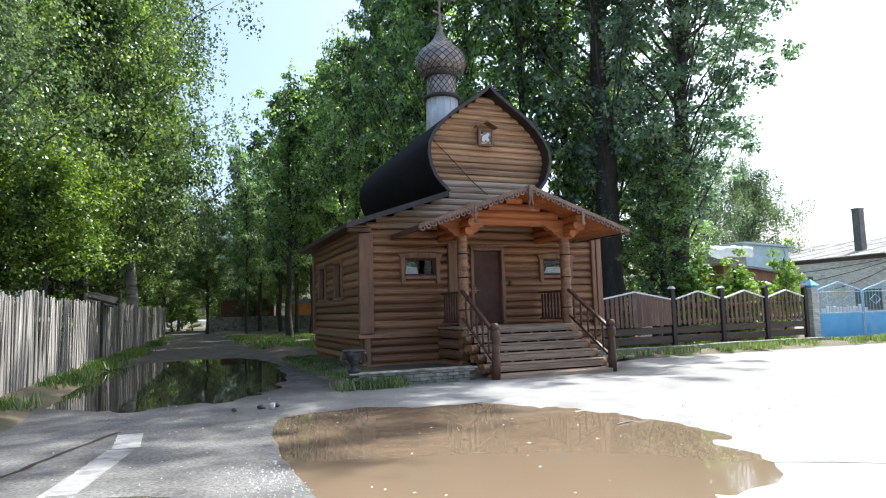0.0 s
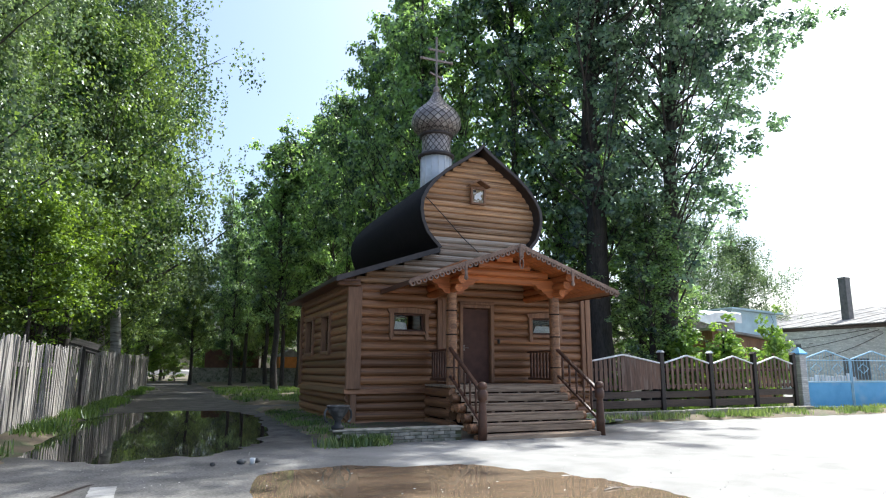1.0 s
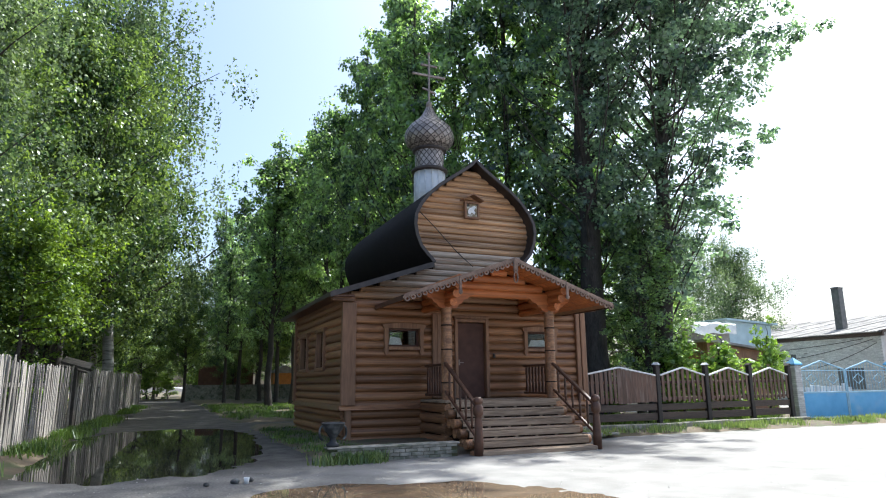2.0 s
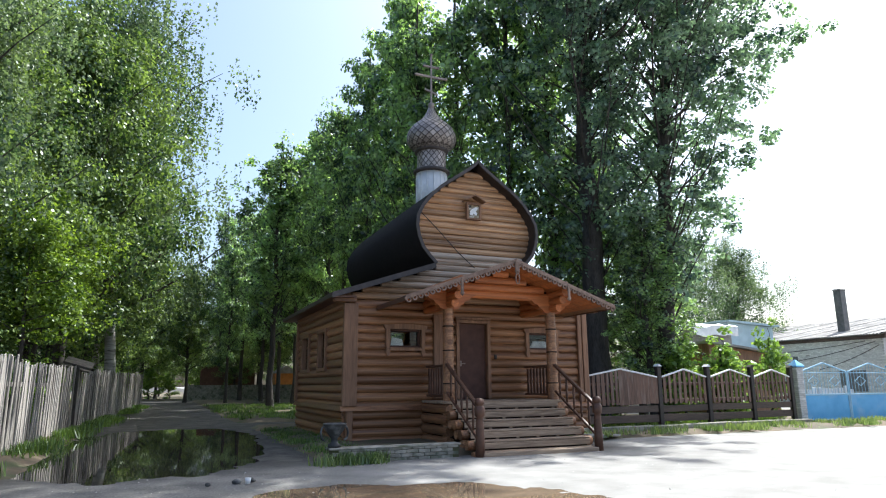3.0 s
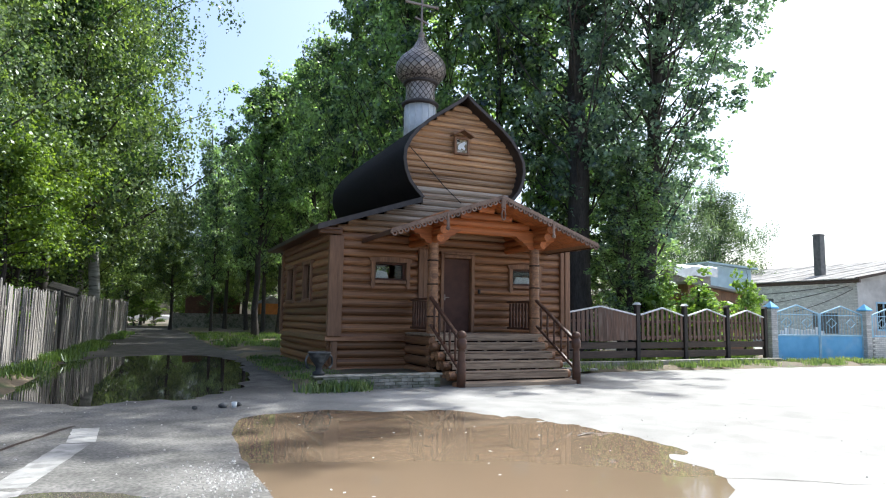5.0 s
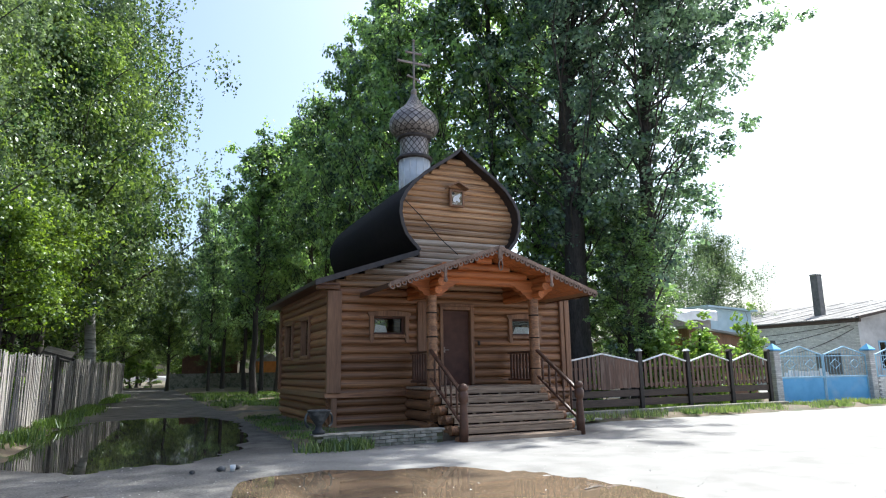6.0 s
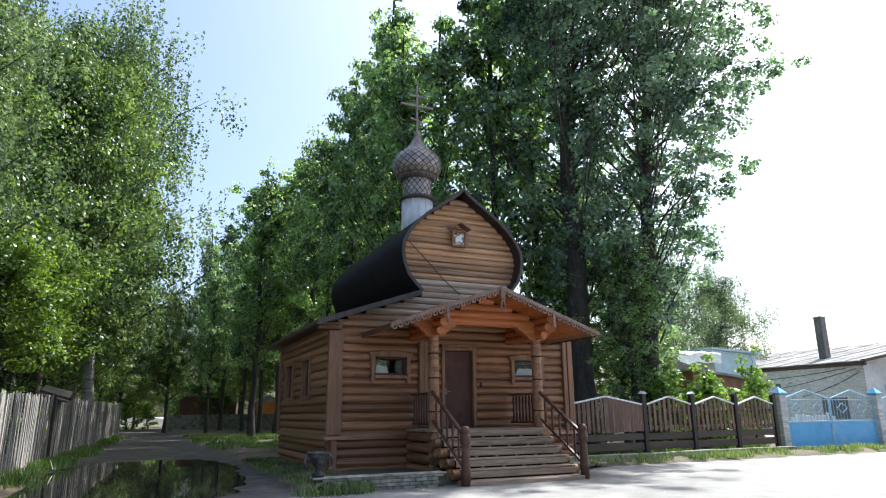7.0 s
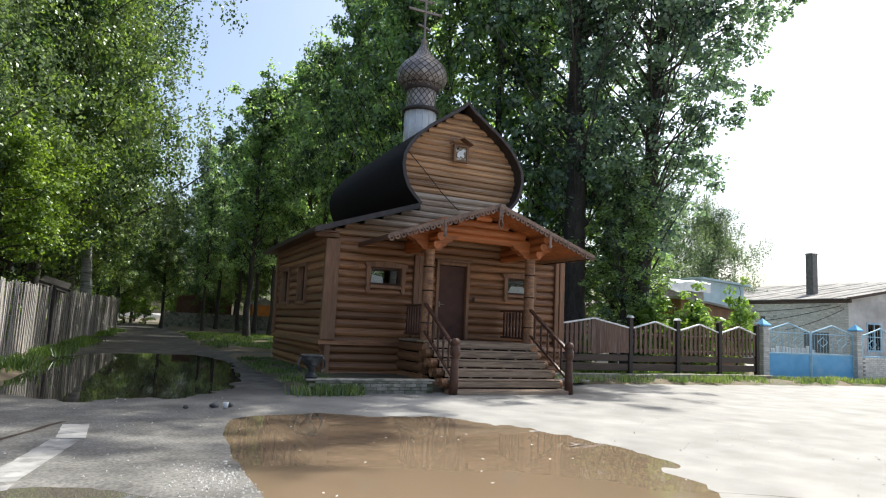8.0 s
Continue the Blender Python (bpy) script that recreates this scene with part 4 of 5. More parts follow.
# ---- steps ----
stairs = thing("staircase", (XC, -2.5, 0), "worn brown timber steps with turned newels and rails", "stairs")
X0, X1 = 2.10, 4.92
RUN, RISE = 0.32, 0.20
for k in range(5):
    zt, yf = PF - RISE * (k + 1), -1.76 - RUN * (k + 1)
    part("tread", Shape().box(X0 - 0.05, X1 + 0.05, yf, yf + RUN - 0.012, zt - 0.045, zt, 0.012), STEP, stairs)
    part("riser", Shape().box(X0 - 0.03, X1 + 0.03, yf + RUN - 0.03, yf + RUN + 0.0, zt + 0.032, zt + RISE - 0.046, 0.006), STEP, stairs)
    part("step_bearer", Shape().box(X0, X1, yf + 0.06, yf + RUN - 0.04, max(zt - 0.2, -0.02), zt - 0.05), CHINK, stairs)
    for i in range(11):
        xx = X0 + 0.1 + i * (X1 - X0 - 0.2) / 10
        part("spacer", Shape().box(xx - 0.035, xx + 0.035, yf + RUN - 0.028, yf + RUN - 0.004, zt + 0.002, zt + 0.031), STEP, stairs) if i % 2 == 0 and k < 4 else None
    end = part("log_end", Shape().tube([(X0 - 0.20, yf + 0.17, zt - 0.10), (X0 - 0.015, yf + 0.17, zt - 0.10)], [0.105, 0.108], 14), LOG_SIDE, stairs)
    if zt - 0.30 > 0:
        part("log_end", Shape().tube([(X0 - 0.16, yf + 0.17, zt - 0.31), (X0 - 0.015, yf + 0.17, zt - 0.31)], [0.105, 0.108], 14), LOG_SIDE, stairs)
    part("log_end", Shape().tube([(X1 + 0.015, yf + 0.17, zt - 0.10), (X1 + 0.18, yf + 0.17, zt - 0.10)], [0.108, 0.105], 14), LOG_SIDE, stairs)
part("bottom_board", Shape().box(X0 - 0.1, X1 + 0.1, -3.42, -3.365, -0.02, 0.085, 0.01), STEP, stairs)
BAL = baluster(0, 0, 0.0, 0.62).mesh("baluster", RAIL)
for x in (2.0, 4.99):
    part("newel", Shape().lathe((x, -3.34, 0), [(0.0, -0.02), (0.10, -0.02), (0.096, 0.35), (0.078, 0.74), (0.072, 0.80), (0.108, 0.83), (0.110, 0.99), (0.072, 1.03), (0.074, 1.05), (0.108, 1.08), (0.104, 1.14), (0.06, 1.19), (0.0, 1.20)], 16), RAIL, stairs)
    hand = part("handrail", Shape().bar((x, -3.30, 0.99), (x, -1.62, 1.96), 0.10, 0.07, 0.018), RAIL, stairs)
    part("lower_rail", Shape().bar((x, -3.28, 0.34), (x, -1.64, 1.30), 0.07, 0.06, 0.012), RAIL, stairs)
    for y in np.linspace(-3.02, -1.86, 5):
        piece("baluster", BAL, Matrix.Translation((x, float(y), 0.38 + (y + 3.28) * 0.585)), hand)

# ---- low brick edging and cast urn beside the steps ----
edging = thing("brick_edging", (0.3, -3.05, 0), "low whitewashed brick edging with moss", "wall")
part("core", Shape().box(-1.08, 1.62, -3.10, -2.86, -0.05, 0.245), EARTH, edging)
part("coping", Shape().box(-1.14, 1.66, -3.15, -2.82, 0.245, 0.285, 0.015), MOSSY, edging)
BRICK_ME = Shape().box(-0.122, 0.122, -0.03, 0.03, -0.032, 0.032, 0.006).mesh("brick", MOSSY)
for r in range(4):
    for k in range(11):
        x = -0.95 + k * 0.255 + (0.127 if r % 2 else 0)
        if x < 1.52:
            piece("brick", BRICK_ME, Matrix.LocRotScale((x, -3.105 + rnd.uniform(-0.006, 0.006), 0.02 + r * 0.072), Euler((0, 0, rnd.uniform(-0.02, 0.02))), (1, 1, 1)), edging)
urn = thing("flower_urn", (-1.0, -2.95, 0.29), "small blackened cast urn with a scalloped rim, empty", "urn")
part("bowl", Shape().lathe((-1.0, -2.95, 0.29), [(0.0, 0.0), (0.12, 0.0), (0.13, 0.05), (0.07, 0.09), (0.06, 0.16), (0.12, 0.24), (0.19, 0.34), (0.22, 0.42), (0.24, 0.44), (0.22, 0.46), (0.17, 0.40), (0.0, 0.36)], 20), URN, urn)
for s in (-1, 1):
    pts = [(-1.0 + s * (0.20 + 0.07 * math.sin(t)), -2.95, 0.29 + 0.40 - 0.13 * (1 - math.cos(t))) for t in np.linspace(0, math.pi, 9)]
    part("handle", Shape().tube(pts, 0.022, 8), URN, urn)

# ---- picket fence and blue gate ----
fence = thing("picket_fence", (12.0, 0.4, 0), "brown timber picket fence with peaked white-edged panels", "fence")
FX = [(6.9, 0.10), (9.98, 0.26), (12.10, 0.38), (14.20, 0.53), (16.30, 0.72)]
PK = Shape().prism([(-0.056, 0.0), (-0.045, -0.04), (0.045, -0.04), (0.056, 0.0), (0.056, 1.0), (-0.056, 1.0)], "y", -0.012, 0.012).mesh("picket", PICKET)
for i, (x, y) in enumerate(FX):
    post = part("fence_post", Shape().box(x - 0.075, x + 0.075, y - 0.075, y + 0.075, -0.05, 1.98, 0.012), POST, fence)
    part("post_cap", Shape().prism([(x - 0.10, 1.985), (x + 0.10, 1.985), (x, 2.06)], "y", y - 0.10, y + 0.10), WHITE if i in (1, 2) else POST, post)
for i in range(4):
    (xa, ya), (xb, yb) = FX[i], FX[i + 1]
    a, b = Vector((xa + 0.09, ya, 0)), Vector((xb - 0.09, yb, 0))
    length = (b - a).length
    u = (b - a) / length
    panel = part("panel_rail", Shape().bar(a + Vector((0, 0, 0.95)), b + Vector((0, 0, 0.95)), 0.045, 0.09, 0.008).bar(a + Vector((0, 0.02, 1.45)), b + Vector((0, 0.02, 1.45)), 0.04, 0.08, 0.008), PICKET, fence)
    mid = (a + b) / 2
    part("white_edge", Shape().bar(a + Vector((0, -0.03, 1.66)), mid + Vector((0, -0.03, 1.90)), 0.07, 0.045, 0.006).bar(mid + Vector((0, -0.03, 1.90)), b + Vector((0, -0.03, 1.66)), 0.07, 0.045, 0.006), WHITE, panel)
    for z0, z1 in ((0.61, 0.81), (0.31, 0.53)):
        part("kick_board", Shape().bar(a + Vector((0, -0.01, (z0 + z1) / 2 + rnd.uniform(-0.02, 0.02))), b + Vector((0, -0.01, (z0 + z1) / 2)), 0.03, z1 - z0, 0.006), KICK, panel)
    n = int(length / (0.17 if i == 0 else 0.20))
    turn = math.atan2(u.y, u.x)
    for k in range(n):
        p = a + u * (length * (k + 0.5) / n)
        top = 1.66 + 0.24 * (1 - abs(2 * (k + 0.5) / n - 1)) - 0.03
        bottom = 0.88 + rnd.uniform(-0.02, 0.02)
        w = 1.54 if i == 0 and k > n * 0.45 else rnd.uniform(0.88, 1.1)
        piece("picket", PK, Matrix.LocRotScale((p.x, p.y - 0.04, bottom), Euler((0, rnd.uniform(-0.012, 0.012), turn)), (w, 1, top - bottom)), panel)

PILLARS = [(16.80, 0.85), (21.88, 0.62)]
BRICK_P = Shape().box(-0.122, 0.122, -0.03, 0.03, -0.033, 0.033, 0.006).mesh("brick", BRICK)
for x, y in PILLARS:
    pil = thing("gate_pillar", (x, y, 0), "white brick gate pillar with a blue pyramid cap", "pillar", "gate pillars")
    shaft = part("shaft", Shape().box(x - 0.14, x + 0.14, y - 0.14, y + 0.14, -0.05, 2.0), MORTAR, pil)
    for r in range(26):
        for sx, sy, ang in ((0, -1, 0), (-1, 0, 90), (1, 0, 90)):
            w = 1.16 if (r + (ang > 0)) % 2 else 1.30
            piece("brick", BRICK_P, Matrix.LocRotScale((x + sx * 0.13, y + sy * 0.13, 0.06 + r * 0.075), Euler((0, 0, radians(ang))), (w, 1.05, 1)), shaft)
    c = 0.20
    part("cap", Shape().add([(x + i * c, y + j * c, q) for q in (2.0, 2.05) for i, j in ((-1, -1), (1, -1), (1, 1), (-1, 1))] + [(x, y, 2.28)],
                            [(3, 2, 1, 0), (0, 1, 5, 4), (1, 2, 6, 5), (2, 3, 7, 6), (3, 0, 4, 7), (4, 5, 8), (5, 6, 8), (6, 7, 8), (7, 4, 8)]), BLUE, pil)


def gate_leaf(a, b, low, label, sheet=True):
    """One leaf: sheet below, bars and two lozenges above under a peaked top."""
    a, b = Vector((*a, 0)), Vector((*b, 0))
    mid = (a + b) / 2
    leaf = thing("gate_leaf", mid, label, "gate", "gate leaves")
    up = lambda p, z: p + Vector((0, 0, z))
    part("frame", Shape().bar(up(a, 0.12), up(a, 1.84), 0.05, 0.05, 0.008, (0, 1, 0)).bar(up(b, 0.12), up(b, 1.84), 0.05, 0.05, 0.008, (0, 1, 0)).bar(up(a, 1.84), up(mid, 2.16), 0.05, 0.05, 0.008).bar(up(mid, 2.16), up(b, 1.84), 0.05, 0.05, 0.008)
         .bar(up(a, 1.80), up(b, 1.80), 0.03, 0.03, 0.005).bar(up(a, low), up(b, low), 0.05, 0.06, 0.008).bar(up(a, 0.12), up(b, 0.12), 0.05, 0.05, 0.008), BLUE_PIPE, leaf)
    if sheet:
        part("sheet", Shape().bar(up((a + b) / 2 - (b - a) * 0.48, (low + 0.14) / 2), up((a + b) / 2 + (b - a) * 0.48, (low + 0.14) / 2), 0.012, low - 0.16), BLUE, leaf)
    for k in range(1, 14):
        p = a + (b - a) * k / 14
        part("bar", Shape().bar(up(p, low + 0.03), up(p, 1.84 + 0.32 * (1 - abs(2 * k / 14 - 1)) - 0.02), 0.012, 0.012, 0, (0, 1, 0)), BLUE_PIPE, leaf)
    for c in (0.27, 0.73):
        p, q = a + (b - a) * c, (b - a).normalized()
        zc = 1.50
        part("lozenge", Shape().bar(up(p - q * 0.28, zc), up(p, zc + 0.18), 0.016, 0.016).bar(up(p, zc + 0.18), up(p + q * 0.28, zc), 0.016, 0.016).bar(up(p + q * 0.28, zc), up(p, zc - 0.18), 0.016, 0.016).bar(up(p, zc - 0.18), up(p - q * 0.28, zc), 0.016, 0.016), BLUE_PIPE, leaf)


gate_leaf((16.99, 0.85), (19.28, 0.74), 1.02, "sky blue steel gate leaf with barred peaked top, shut")
gate_leaf((19.36, 0.74), (21.69, 0.63), 1.02, "sky blue steel gate leaf with barred peaked top, shut")
side_wall = thing("yard_wall", (25.0, 0.6, 0), "low white brick yard wall under blue railings", "wall")
part("core", Shape().box(22.15, 30.0, 0.52, 0.70, -0.05, 0.95), MORTAR, side_wall)
joined = Shape()
for r in range(12):
    for k in range(31):
        x = 22.27 + k * 0.255 + (0.127 if r % 2 else 0)
        joined.box(x - 0.12, x + 0.12, 0.495, 0.53, 0.02 + r * 0.078, 0.088 + r * 0.078)
tagged(part("bricks", joined, BRICKS, side_wall), kind="stuff")
gate_leaf((22.3, 0.6), (24.6, 0.6), 1.0, "blue steel railing with peaked top over a brick wall", False)
gate_leaf((24.8, 0.6), (27.1, 0.6), 1.0, "blue steel railing with peaked top over a brick wall", False)

kerb = thing("fence_plinth", (11.5, -0.2, 0), "mossy old concrete plinth along the fence foot", "kerb")
for k in range(5):
    x = 6.6 + k * 1.98
    part("plinth_block", Shape().bar((x, -0.22 + k * 0.1, 0.12), (x + 1.95, -0.13 + k * 0.1, 0.12 + rnd.uniform(-0.02, 0.02)), 0.22, 0.26, 0.02), MOSSY, kerb)
for k, (x, y, w) in enumerate(((6.35, -1.15, 0.8), (6.2, -1.35, 0.6), (7.1, -1.0, 0.5))):
    slab = Shape().box(-w / 2, w / 2, -0.2, 0.2, 0.0, 0.06, 0.015, Matrix.Translation((x, y, 0.08 + 0.05 * (k == 1))) @ Euler((0, 0.05, 0.2 * k)).to_matrix().to_4x4())
    tagged(new("stone_slab", slab.mesh("stone_slab", CONCRETE)), "loose grey stone slab in the weeds", "stone", "slabs beside the steps")
stack = thing("board_stack", (21.4, 3.0, 0), "pale boards leaning behind the blue gate", "boards")
for k in range(9):
    part("board", Shape().box(20.0 + k * 0.32, 20.27 + k * 0.32, 3.0, 3.04, 0.0, 1.22 + rnd.uniform(-0.06, 0.12), 0.006), PALE_SHEET, stack)

# ---- store building and sheds behind the gate ----
store = thing("store_building", (38.0, 16.0, 0), "long low white brick store with an asbestos sheet roof", "building")
BX, BY = 33.0, 8.0
part("wall", Shape().box(BX, BX + 18, BY, BY + 0.3, 0, 4.1).box(BX, BX + 0.3, BY + 0.3, BY + 24, 0, 4.1).box(BX + 17.7, BX + 18, BY + 0.3, BY + 24, 0, 4.1).box(BX + 0.3, BX + 17.7, BY + 23.7, BY + 24, 0, 4.1), PLASTER, store)
joined = Shape()
for r in range(48):
    for k in range(92):
        y = BY + 0.13 + k * 0.26 + (0.13 if r % 2 else 0)
        if rnd.random() > 0.02:
            joined.box(BX - 0.015 - rnd.uniform(0, 0.008), BX + 0.01, y - 0.121, y + 0.121, 0.05 + r * 0.083, 0.05 + r * 0.083 + 0.071)
tagged(part("bricks", joined, BRICKS, store), kind="stuff")
for row in range(3):
    for k in range(22):
        y = BY - 0.3 + k * 1.12
        sheet = Shape()
        x0, x1 = BX - 0.35 + row * 3.6, BX - 0.35 + (row + 1) * 3.6 + 0.15
        n = 13
        vs = []
        for xx, zz in ((x0, 4.12 + row * 0.62), (x1, 4.12 + (row + 1) * 0.62 + 0.02)):
            for j in range(n):
                vs.append((xx, y + 1.16 * j / (n - 1), zz + 0.03 * math.cos(j * math.pi) + 0.012 * (k % 2)))
        vs += [(p[0], p[1], p[2] - 0.03) for p in vs]
        fs = [(j, j + 1, n + j + 1, n + j) for j in range(n - 1)] + [(2 * n + j + 1, 2 * n + j, 3 * n + j, 3 * n + j + 1) for j in range(n - 1)] + [(j + 1, j, 2 * n + j, 2 * n + j + 1) for j in range(n - 1)]
        part("roof_sheet", sheet.add(vs, [f[::-1] for f in fs]), SLATE, store)
part("back_slope", Shape().prism([(BX + 10.6, 5.98), (BX + 18.4, 4.1), (BX + 18.4, 4.0), (BX + 10.6, 5.88)], "y", BY - 0.3, BY + 24), SLATE, store)
part("front_gable", Shape().prism([(BX, 4.1), (BX + 18, 4.1), (BX + 10.6, 5.85)], "y", BY + 0.02, BY + 0.28), PLASTER, store)
for x in (BX + 1.6, BX + 5.0, BX + 8.5):
    win = part("window", Shape().box(x, x + 0.1, BY - 0.03, BY + 0.0, 1.2, 2.7).box(x + 1.3, x + 1.4, BY - 0.03, BY + 0.0, 1.2, 2.7).box(x, x + 1.4, BY - 0.04, BY + 0.0, 2.7, 2.8).box(x, x + 1.4, BY - 0.05, BY + 0.0, 1.1, 1.2).box(x + 0.66, x + 0.74, BY - 0.03, BY, 1.2, 2.7), BLUE_PIPE, store)
    part("pane", Shape().box(x + 0.1, x + 1.3, BY - 0.02, BY - 0.004, 1.2, 2.7), GLASS, win)
part("yard_window", Shape().box(BX - 0.05, BX - 0.02, BY + 1.2, BY + 2.8, 0.9, 2.1).box(BX - 0.07, BX - 0.05, BY + 1.98, BY + 2.02, 0.9, 2.1), IRON, store)
part("wall_vent", Shape().box(BX - 0.06, BX - 0.02, BY + 5.5, BY + 5.85, 2.75, 3.05), IRON, store)
part("eave_board", Shape().box(BX - 0.22, BX - 0.03, BY - 0.25, BY + 24, 3.86, 4.05, 0.02), KICK, store)
part("gable_verge", Shape().prism([(BX - 0.3, 4.02), (BX + 10.6, 5.84), (BX + 10.6, 6.0), (BX - 0.3, 4.18)], "y", BY - 0.32, BY - 0.1), KICK, store)
for y0, z0, y1, z1 in ((BY + 0.4, 3.7, BY + 7.0, 2.6), (BY + 1.0, 3.75, BY + 9.0, 3.3), (BY + 0.2, 3.5, BY + 4.0, 2.2)):
    sag = [(BX - 0.1, y0 + (y1 - y0) * u, z0 + (z1 - z0) * u - 0.5 * u * (1 - u)) for u in np.linspace(0, 1, 9)]
    part("wall_cable", Shape().tube(sag, 0.018, 5), POST, store)
chim = thing("chimney_stack", (35.5, 11.9, 4.3), "tall dark sooty square chimney rising through the roof", "chimney")
part("shaft", Shape().box(35.09, 35.57, 11.61, 12.11, 4.0, 7.28, 0.02), IRON, chim)
part("rim", Shape().box(35.06, 35.60, 11.58, 12.14, 7.17, 7.25, 0.02), IRON, chim)


def shed(x0, x1, y0, y1, h0, h1, wall_mat, roof_mat, label):
    s = thing("shed", ((x0 + x1) / 2, (y0 + y1) / 2, 0), label, "shed", "sheds behind the fence")
    part("wall", Shape().prism([(x0, 0), (x1, 0), (x1, h1), (x0, h0)], "y", y0, y0 + 0.2).prism([(x0, 0), (x1, 0), (x1, h1), (x0, h0)], "y", y1 - 0.2, y1).box(x0, x0 + 0.2, y0 + 0.2, y1 - 0.2, 0, h0).box(x1 - 0.2, x1, y0 + 0.2, y1 - 0.2, 0, h1), wall_mat, s)
    part("roof", Shape().prism([(x0 - 0.25, h0 + 0.02), (x1 + 0.25, h1 + 0.02), (x1 + 0.25, h1 + 0.12), (x0 - 0.25, h0 + 0.12)], "y", y0 - 0.3, y1 + 0.3), roof_mat, s)


shed(19.8, 22.6, 9.0, 13.0, 4.1, 4.1, CONCRETE, PALE_SHEET, "grey block shed with loose pale sheeting on top")
PALE_BLUE = material("pale_blue_sheet", (0.36, 0.50, 0.57), (0.52, 0.66, 0.73), 2, 0.5, 0.2, spots=(0.3, 0.36, 0.4), spot_scale=1.5, spot_amount=0.4)
shed(24.6, 28.0, 11.0, 15.0, 4.75, 4.55, PALE_BLUE, PALE_BLUE, "pale blue sheet-clad shed behind the store")
shed(19.0, 23.2, 7.0, 8.7, 3.25, 2.75, TRIM, SLATE, "lean-to shed with a rough sagging sheet roof")

cover = Shape()
n = 22
vs = []
for j in range(n + 1):
    for i in range(n + 1):
        x, v = 19.75 + 2.95 * i / n, 2.6 * j / n
        hang = max(0.55 + 0.25 * noise.noise((x * 1.1, 3.0, 0)) - v, 0)
        ruck = 0.10 * noise.noise((x * 2.6, v * 2.6, 1.0)) + 0.05 * noise.noise((x * 6, v * 6, 2.0))
        vs.append((x, 8.62 + max(v - 0.5, 0) - 0.6 * ruck * (hang > 0), 4.34 - hang + ruck * (hang == 0)))
cover.add(vs, [(j * (n + 1) + i, j * (n + 1) + i + 1, (j + 1) * (n + 1) + i + 1, (j + 1) * (n + 1) + i) for j in range(n) for i in range(n)])
tarp = new("loose_sheeting", cover.mesh("loose_sheeting", material("white_film", (0.58, 0.60, 0.63), (0.84, 0.85, 0.86), 3, 0.35, 0.3)))
tarp.modifiers.new("thickness", "SOLIDIFY").thickness = 0.012
tagged(tarp, "crumpled whitish sheeting draped over the shed roof", "sheeting")

# ---- grey plank fence along the lane ----
lane_fence = thing("plank_fence", (-7.2, 12.0, 0), "weathered grey upright plank fence, uneven and leaning", "fence")
PLANKS = []
for k in range(6):
    w, r2 = 0.072 + 0.006 * k, random.Random(k)
    tip = [(-w, 0), (w, 0), (w * r2.uniform(0.85, 1), 0.93), (w * r2.uniform(0.1, 0.7), 1.0), (-w * r2.uniform(0.1, 0.7), 1.0 - r2.uniform(0, 0.02)), (-w * r2.uniform(0.85, 1), 0.94 - r2.uniform(0, 0.02))]
    PLANKS.append(Shape().prism(tip, "x", -0.012, 0.012).mesh("plank", PLANK))


def fence_x(y):
    return -7.30 + 0.042 * (y - 2.0)


y, count = -5.5, 0
while y < 42:
    if not 10.0 < y < 10.25:
        h = 2.10 + 0.10 * noise.noise((y * 0.4, 0, 0)) + rnd.uniform(-0.09, 0.07) + 0.008 * max(y - 10, 0)
        piece("plank", PLANKS[rnd.randrange(6)], Matrix.LocRotScale((fence_x(y) + rnd.uniform(-0.02, 0.02), y, 0.02), Euler((rnd.uniform(-0.03, 0.03), rnd.uniform(-0.02, 0.03), rnd.uniform(-0.05, 0.05))), (1, rnd.uniform(0.85, 1.1), h)), lane_fence)
    y += 0.178 * rnd.uniform(0.95, 1.12)
for z in (0.5, 1.55):
    part("fence_rail", Shape().bar((fence_x(-5.5) - 0.05, -5.5, z), (fence_x(42) - 0.05, 42, z), 0.05, 0.10), PLANK, lane_fence)
hood = thing("wicket_hood", (-7.0, 10.6, 0), "small weathered pitched roof over the fence wicket", "gate roof")
part("hood_roof", Shape().box(-0.46, 0.46, -0.5, 0.5, -0.03, 0.03, 0.008, Matrix.Translation((-6.98, 10.6, 2.26)) @ Euler((math.radians(20), math.radians(16), 0)).to_matrix().to_4x4()), material("grey_hood_boards", (0.07, 0.06, 0.055), (0.19, 0.17, 0.15), 5, 0.85, 0.4, None, (1, 8, 8)), hood)
for y in (10.1, 11.15):
    part("hood_post", Shape().box(-7.0, -6.88, y - 0.08, y + 0.08, 0, 2.16, 0.01), BARK, hood)
    part("hood_tie", Shape().bar((-6.52, y, 2.06), (-7.40, y, 2.33), 0.06, 0.08), BARK, hood)

# ---- far end of the lane ----
far_wall = thing("far_wall", (4.0, 53.0, 0), "long grey concrete yard wall at the lane's end", "wall")
part("wall", Shape().bar((-1.9, 55.5, 0.7), (9.5, 50.5, 0.7), 0.2, 1.7), MOSSY, far_wall)
far_house = thing("far_hoarding", (2.0, 55.5, 0), "rusty brown sheet hoarding behind the grey wall", "fence")
part("sheet", Shape().bar((-0.6, 56.5, 1.7), (4.6, 54.4, 1.7), 0.1, 3.5), material("rusty_sheet", (0.10, 0.045, 0.028), (0.19, 0.09, 0.055), 3, 0.8), far_house)
hut = thing("far_hut", (6.5, 55.0, 0), "orange painted hut beyond the trees", "building")
part("wall", Shape().box(6.6, 9.0, 54.0, 57.0, 0, 2.7), material("orange_paint", (0.55, 0.20, 0.05), (0.75, 0.32, 0.09), 3, 0.7), hut)
